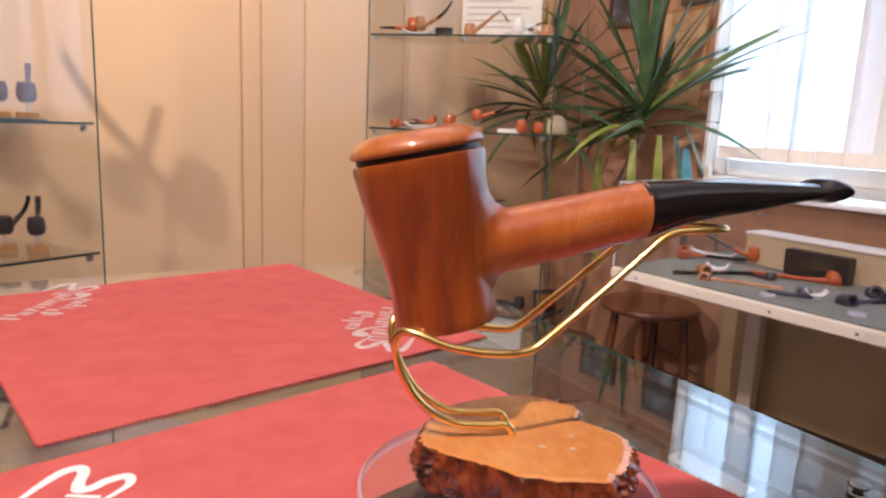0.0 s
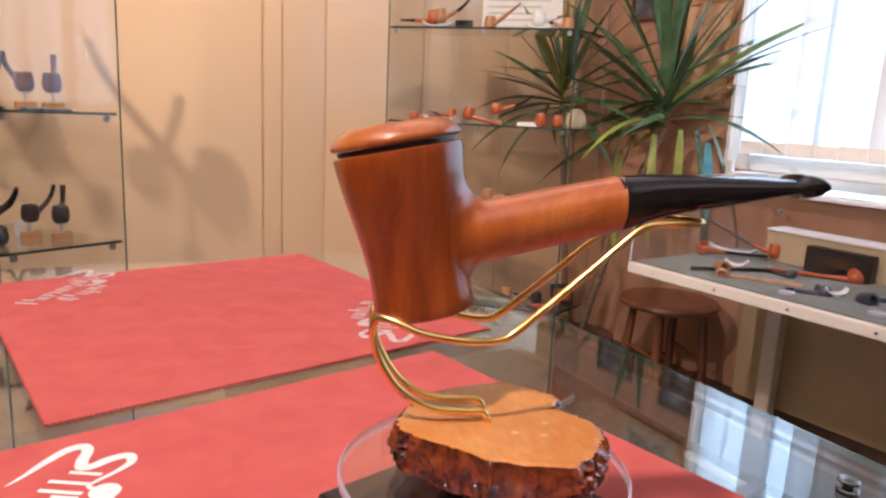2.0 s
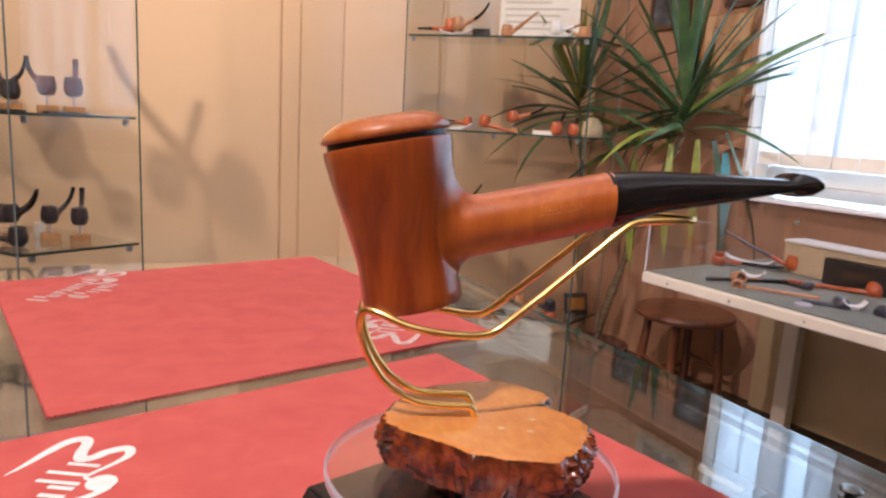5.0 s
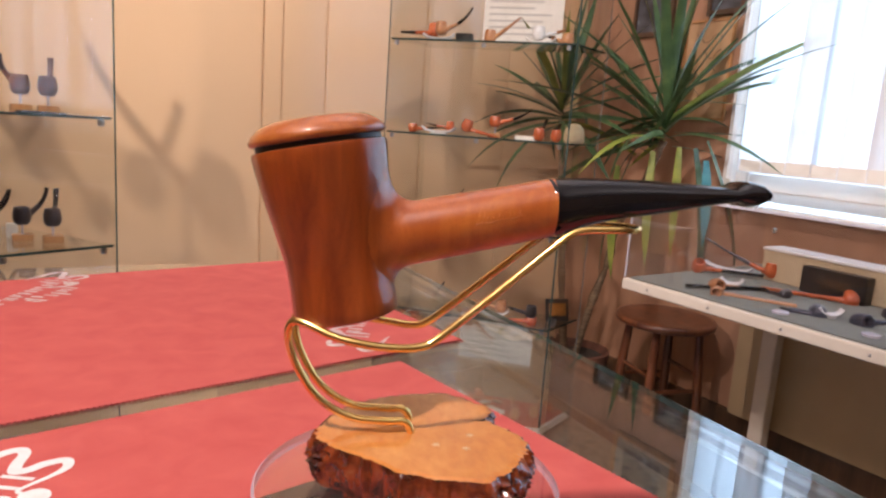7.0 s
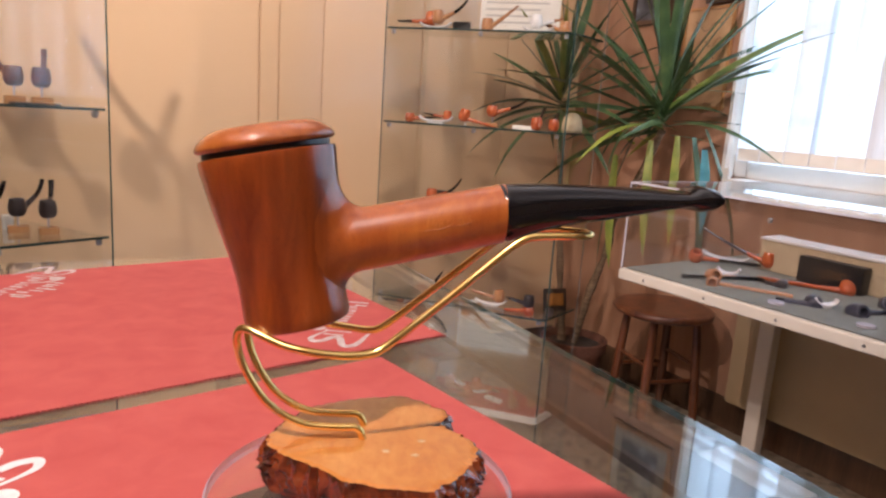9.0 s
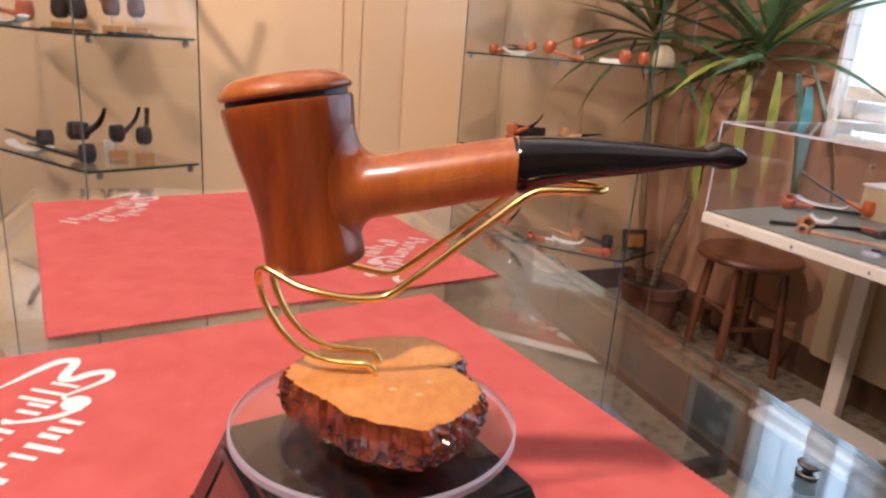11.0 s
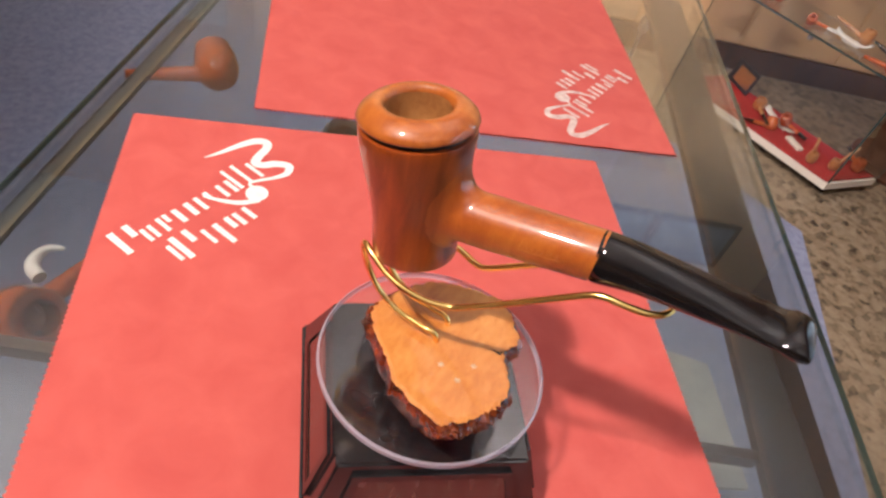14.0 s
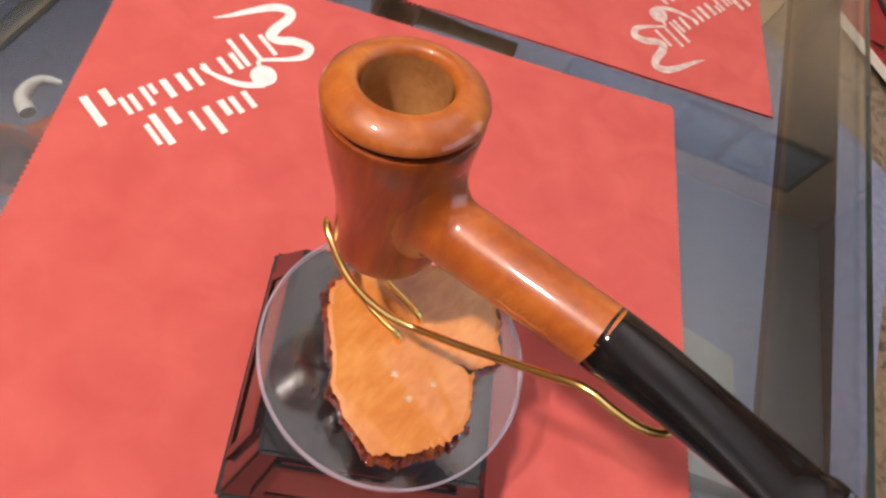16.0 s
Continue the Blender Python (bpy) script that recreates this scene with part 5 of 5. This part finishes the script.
part("top", box((TA0 + 0.004, TB0, CH + 0.0005), (TA1 - 0.02, TB1 - 0.004, CH + 0.0045)), ACRYL, cover)
bm = box((TA0 + 0.0035, TB0, CH + 0.0005), (TA0 + 0.0065, TB1 - 0.003, CH + 0.0052))
box((TA0 + 0.0035, TB1 - 0.0072, TZ + 0.004), (TA0 + 0.0065, TB1 - 0.0036, CH + 0.0002), bm=bm)
box((TA0 + 0.0075, TB1 - 0.0068, CH + 0.0005), (TA1 - 0.02, TB1 - 0.0036, CH + 0.005), bm=bm)
part("polished_edge", bm, ACRYL_EDGE, cover, "pale polished acrylic edge")
part("lock", lathe([(0.006, 0), (0.006, 0.006), (0.003, 0.007)], 14, m=ROOM.inverted() @ Matrix.Translation(room(TA0 + 0.0035, TB1 - 0.42, CH - 0.035)) @ Matrix.Rotation(radians(-90), 4, "Y")), STEEL, front)

BZ = TZ + 0.0045
small_box(ROOM @ Matrix.Translation((2.03, 0.5, BZ)), (-0.045, -0.92, 0), (0.05, 0.645, 0.088), BEIGE, "long beige display box on the baize", name="display_box")
lid = thing("white_board", ROOM @ Matrix.Translation((2.03, 0.5, BZ + 0.0885)), "white flat board lying on the beige display box", "board")
part("board", box((-0.048, -0.92, 0), (0.052, 0.650, 0.007), 0.002), WHITE, lid)
black = thing("black_box", ROOM @ Matrix.Translation((1.962, 0.912, BZ)), "upright black card box with a faint gilt scroll", "box")
part("body", box((-0.018, -0.088, 0), (0.018, 0.088, 0.072), 0.002), CARD_BLACK, black)
for y0, y1, z in ((-0.045, 0.03, 0.044), (-0.03, 0.045, 0.036), (-0.05, -0.01, 0.030), (0.0, 0.03, 0.028)):
    pts = [(-0.0184, y0 + (y1 - y0) * k / 8, z + 0.0022 * math.sin(k * 1.7)) for k in range(9)]
    part("print", tube(pts, [0.0007] * 9, 6, up=(1, 0, 0)), GILT_INK, black, "faint gilt scroll")
T2 = "pipes on the table"
small_pipe(at_yaw(0.755, 2.117, BZ + 0.002, -13, -2, 35), PIPE_RED, EBONITE, "red briar pipe with a long black bit lying down", T2, rise=2, long=1.6, squat=0.85)
china_rest(at_yaw(0.860, 2.155, BZ, -40), T2, "long white china pipe rest on the baize", 0.15)
small_pipe(at_yaw(0.956, 2.074, BZ + 0.006, 150, 0), PIPE_RED, PIPE_DARK, "red briar pipe with a long thin curved stem", T2, bend=8, rise=19, long=2.0)
china_rest(at_yaw(0.998, 2.062, BZ, -50), T2, "white china pipe rest beside a red pipe", 0.07)
small_pipe(at_yaw(0.735, 1.900, BZ, 5, 0, 70), PIPE_TAN, EBONITE, "pale pinkish briar pipe lying on its side", T2, rise=0, long=1.1)
china_rest(at_yaw(0.795, 1.935, BZ, -25), T2, "small white china pipe rest on the baize", 0.06)
small_pipe(at_yaw(1.059, 1.816, BZ, 158, 0, 60), PIPE_RED, PIPE_RED, "long orange briar churchwarden pipe", T2, rise=0, long=2.0)
small_pipe(at_yaw(0.893, 1.838, BZ, 127, 0, 70), PIPE_DARK, EBONITE, "slim black pipe lying among the others", T2, rise=0, long=0.5, size=0.7)
small_pipe(at_yaw(0.725, 1.826, BZ, -26, 0, 75), PIPE_TAN, PIPE_TAN, "long tan cherrywood pipe lying down", T2, rise=0, long=2.3, size=0.8)
small_pipe(at_yaw(0.905, 1.648, BZ, 165, 0, 80), PIPE_NAVY, EBONITE, "blue-black briar pipe lying down", T2, rise=2, long=0.25)
china_rest(at_yaw(0.932, 1.658, BZ, -12), T2, "small white china pipe rest on the baize", 0.05)
small_pipe(at_yaw(0.978, 1.636, BZ, 10, 0, 75), PIPE_NAVY, EBONITE, "blue-black briar pipe lying down", T2, rise=2, long=0.7)
small_pipe(at_yaw(1.108, 1.727, BZ, -20, 0, 70), PIPE_NAVY, EBONITE, "blue-black briar pipe lying down", T2, rise=2, long=0.7)
cleaner = thing("dark_rod", Matrix.Translation((0, 0, 0)), "thin black rod lying on the baize", "rod")
part("rod", tube([(0.650, 1.856, BZ + 0.006), (0.73, 1.874, BZ + 0.005), (0.81, 1.892, BZ + 0.005)], [0.006, 0.0045, 0.005], 10), EBONITE, cleaner, smooth=50)
for x, y in ((0.819, 1.657), (0.952, 1.513)):
    disc = thing("clear_ring", Matrix.Translation((x, y, BZ)), "small clear plastic ring lying on the baize", "ring")
    part("ring", lathe([(0.011, 0.0), (0.019, 0.0), (0.019, 0.005), (0.011, 0.005)], 24), ACRYL_EDGE, disc)

# ---- stool ----
stool = thing("wooden_stool", Matrix.Translation((0.795, 2.549, 0)) @ Matrix.Rotation(radians(20), 4, "Z") @ Matrix.Diagonal((0.97, 0.97, 0.925, 1)), "dark wooden stool with a round seat", "stool")
part("seat", lathe([(0.10, 0.450), (0.168, 0.452), (0.184, 0.459), (0.188, 0.470), (0.184, 0.480), (0.172, 0.484), (0.11, 0.481), (0.02, 0.480)], 48), STOOL_WOOD, stool, smooth=50)
legs = []
for k in range(4):
    a = radians(45 + 90 * k)
    hi, lo = Vector((0.13 * math.cos(a), 0.13 * math.sin(a), 0.451)), Vector((0.165 * math.cos(a), 0.165 * math.sin(a), 0.0))
    legs.append((hi, lo))
    pts = [hi.lerp(lo, f) for f in (0, 0.2, 0.5, 0.8, 1.0)]
    part("leg", tube(pts, [0.0145, 0.0165, 0.018, 0.0165, 0.0135], 14, up=(1, 0, 0)), STOOL_WOOD, stool, smooth=50)
for k in range(4):
    f = 0.42 if k % 2 else 0.55
    p, q = legs[k][0].lerp(legs[k][1], f), legs[(k + 1) % 4][0].lerp(legs[(k + 1) % 4][1], f)
    part("rung", tube([p, (p + q) / 2, q], [0.007, 0.0095, 0.007], 10, up=(0, 0, 1)), STOOL_WOOD, stool, smooth=50)

board = thing("white_board", Matrix.Translation((1.0, 2.11, 0.0)) @ Matrix.Rotation(radians(36), 4, "Z"), "flat white board lying on the terrazzo floor", "board")
part("panel", box((-0.13, -0.17, 0.0), (0.13, 0.17, 0.02), 0.003), WHITE, board)

# ---- yucca ----
yucca = thing("yucca_plant", Matrix.Translation((0.505, 2.74, 0)) @ Matrix.Diagonal((1.1, 1.1, 1.0, 1)), "tall yucca with two leaf crowns in a terracotta pot", "plant")
pot = part("pot", lathe([(0.075, 0.012), (0.085, 0.014), (0.108, 0.185), (0.118, 0.187), (0.122, 0.232), (0.110, 0.234), (0.106, 0.20)], 36), TERRACOTTA, yucca, "brown terracotta pot", smooth=40)
part("saucer", lathe([(0.10, 0.0), (0.128, 0.002), (0.135, 0.018), (0.128, 0.018), (0.10, 0.0115)], 36), TERRACOTTA, pot, smooth=40)
part("soil", lathe([(0.02, 0.200), (0.1055, 0.198), (0.1055, 0.204), (0.02, 0.21)], 24), SOIL, pot)
TRUNKS = [[(0.0, 0.0, 0.20), (0.03, -0.03, 0.42), (0.075, -0.03, 0.60), (0.09, -0.06, 0.75), (0.15, -0.09, 0.92), (0.20, -0.11, 1.09)],
          [(-0.04, 0.03, 0.20), (-0.07, 0.02, 0.45), (-0.09, 0.04, 0.7), (-0.11, 0.08, 0.95), (-0.125, 0.11, 1.14)]]
for pts in TRUNKS:
    path = smooth_path(pts, 6)
    bm = tube(path, [0.014 - 0.003 * i / len(path) + 0.007 * noise.noise(p * 38) for i, p in enumerate(path)], 14, up=(1, 0, 0))
    part("trunk", bm, TRUNK, yucca, smooth=50)


def leaf_mesh(length, droop, width):
    """A sword leaf along +x: keeled, tapering to a point and bending down."""
    bm = bmesh.new()
    rows = []
    for k in range(9):
        s = k / 8
        x = length * (s - 0.12 * droop * s * s)
        z = -length * 0.75 * droop * s ** 2.3
        w = width * (0.55 + 1.1 * s * (1 - s) * 1.9) * (1 - s ** 5)
        rows.append([bm.verts.new((x, -w, z + w * 0.35)), bm.verts.new((x, 0, z)), bm.verts.new((x, w, z + w * 0.35))])
    for a, b in zip(rows, rows[1:]):
        bm.faces.new((a[0], a[1], b[1], b[0]))
        bm.faces.new((a[1], a[2], b[2], b[1]))
    me = bpy.data.meshes.new("leaf")
    bm.to_mesh(me)
    bm.free()
    for f in me.polygons:
        f.use_smooth = True
    return me


LEAVES = []
for length, droop, width in ((0.56, 0.10, 0.0145), (0.58, 0.24, 0.0150), (0.46, 0.60, 0.0140), (0.32, 1.05, 0.0130)):
    for mat in (LEAF, LEAF_YOUNG):
        me = leaf_mesh(length, droop, width)
        me.materials.append(mat)
        LEAVES.append(me)
rng = random.Random(11)
for (cx, cy, cz), count, scale, low in (((0.20, -0.11, 1.08), 36, 1.0, -6), ((-0.125, 0.11, 1.12), 34, 0.85, -16), ((0.16, -0.09, 1.00), 6, 0.7, 0)):
    for k in range(count):
        f = k / count
        yaw = 137.5 * k + rng.uniform(-22, 22)
        pitch = 84 + (low - 84) * f ** 0.95 + rng.uniform(-9, 9)
        if cx > 0 and pitch < 32 and (yaw % 360 < 45 or yaw % 360 > 305):
            continue        # the window side is set below
        kind = 0 if pitch > 52 else 1 if pitch > 14 else 2
        tone = 1 if rng.random() < 0.06 else 0
        ob = new("leaf", LEAVES[2 * kind + tone])
        ob.parent = yucca
        s = scale * rng.uniform(0.7, 1.15)
        place = Vector((cx, cy, cz + 0.12 * (1 - f)))
        ob.matrix_basis = Matrix.Translation(place) @ Matrix.Rotation(radians(yaw), 4, "Z") @ Matrix.Rotation(radians(-pitch), 4, "Y") @ Matrix.Rotation(radians(rng.uniform(-45, 45)), 4, "X") @ Matrix.Diagonal((s, s, s, 1))

# leaves that reach out towards the window, and bent ones on the other side
for dx, z, yaw, pitch, kind, scale in ((0.02, 1.255, -10, 33, 1, 0.98), (0.03, 1.20, -24, 26, 1, 0.90), (0.03, 1.235, 4, 3, 0, 0.54), (0.04, 1.17, 10, 8, 2, 0.66), (0.03, 1.12, -4, 4, 0, 0.52), (0.03, 1.07, 18, -2, 1, 0.52), (0.02, 1.22, -40, 50, 0, 0.95), (0.0, 1.24, -4, 62, 0, 1.05),
                                       (-0.02, 1.17, 168, -6, 2, 0.55), (-0.03, 1.14, 186, -14, 2, 0.60), (-0.03, 1.12, 205, -4, 3, 0.80), (-0.02, 1.16, 150, -12, 3, 0.75), (-0.03, 1.10, 176, -34, 2, 0.5)):
    ob = new("leaf", LEAVES[2 * kind])
    ob.parent = yucca
    ob.matrix_basis = Matrix.Translation((0.20 + dx, -0.11, z)) @ Matrix.Rotation(radians(yaw), 4, "Z") @ Matrix.Rotation(radians(-pitch), 4, "Y") @ Matrix.Rotation(radians(30 * math.sin(7 * yaw)), 4, "X") @ Matrix.Diagonal((scale, 1.0, scale, 1))

# old leaves that hang from the crown's foot
for dx, dy, dz, yaw, pitch, tone, scale in ((-0.045, -0.06, 0.0, 262, -80, 1, 0.66), (0.035, -0.07, 0.02, 272, -82, 1, 0.62), (-0.15, -0.05, -0.06, 255, -84, 1, 0.66), (0.125, -0.07, -0.02, 285, -76, 2, 0.66), (0.13, -0.03, 0.05, 340, -66, 0, 0.85), (0.09, -0.05, 0.02, 320, -76, 0, 0.9), (-0.09, 0.0, 0.0, 190, -72, 0, 0.8)):
    if tone == 2:
        me = leaf_mesh(0.42, 0.3, 0.017)
        me.materials.append(LEAF_TEAL)
    else:
        me = LEAVES[2 + tone]
    ob = new("leaf", me)
    ob.parent = yucca
    ob.matrix_basis = Matrix.Translation((0.20 + dx, -0.11 + dy, 1.05 + dz)) @ Matrix.Rotation(radians(yaw), 4, "Z") @ Matrix.Rotation(radians(-pitch), 4, "Y") @ Matrix.Rotation(radians(15), 4, "X") @ Matrix.Diagonal((scale * 1.15, scale * 1.45, scale, 1))

# a pipe shown inside the glass counter
horn = thing("horn_bit", at_yaw(-0.2169, 0.2157, 0.7905, 65), "curved white horn bit lying inside the glass counter", "pipe bit")
part("horn", tube(smooth_path([(0.019, 0.009, 0.003), (0.0085, 0.011, 0.004), (0.0, 0.004, 0.0052), (-0.004, -0.007, 0.0056), (-0.0005, -0.018, 0.0056)], 5), [0.0018 + 0.0036 * min(1.0, k / 13) for k in range(21)], 12, up=(0, 0, 1)), CHINA, horn, smooth=50)

small_pipe(at_yaw(-0.186, 0.176, 0.7905, 100, 0, 50), PIPE_RED, PIPE_RED, "reddish briar pipe lying on the counter's glass shelf", "pipes in the counter", rise=2, long=0.4, size=1.1)
small_pipe(at_yaw(-0.318, 0.470, 0.7905, 242, 0, 70), PIPE_RED, PIPE_RED, "orange briar pipe lying on the counter's glass shelf", "pipes in the counter", rise=4, long=0.25, size=1.05)
small_pipe(at_yaw(-0.184, 0.510, 0.7905, 40, 0, 60), PIPE_TAN, STAND_WOOD, "tan briar pipe with a wooden bit under the counter's glass", "pipes in the counter", rise=2, long=0.6)
card = thing("grey_card", COUNTER @ Matrix.Translation((0, 0, 0.7902)), "flat grey-beige card lying on the counter's glass shelf", "card")
part("sheet", prism([(-0.09, -0.475), (0.030, -0.492), (0.045, -0.60), (-0.08, -0.62)], 0.0, 0.004), BEIGE_CARD, card)

# unseen big pipes, added on the left cabinet's upper shelf to shadow the wall
for x, y, yaw, size, rise, squat in ((-0.915, 1.585, 162, 1.9, 32, 1.25), (-1.015, 1.575, 75, 1.5, 8, 1.0), (-1.16, 1.53, 165, 1.7, 30, 1.1), (-0.955, 1.475, 95, 0.85, 45, 0.9), (-1.07, 1.49, 140, 1.0, 15, 0.9)):
    small_pipe(at_yaw(x, y, L_TOP, yaw), PIPE_DARK, EBONITE, "large dark briar pipe added on the upper shelf for wall shadows", G, bend=30, rise=rise, size=size, squat=squat)
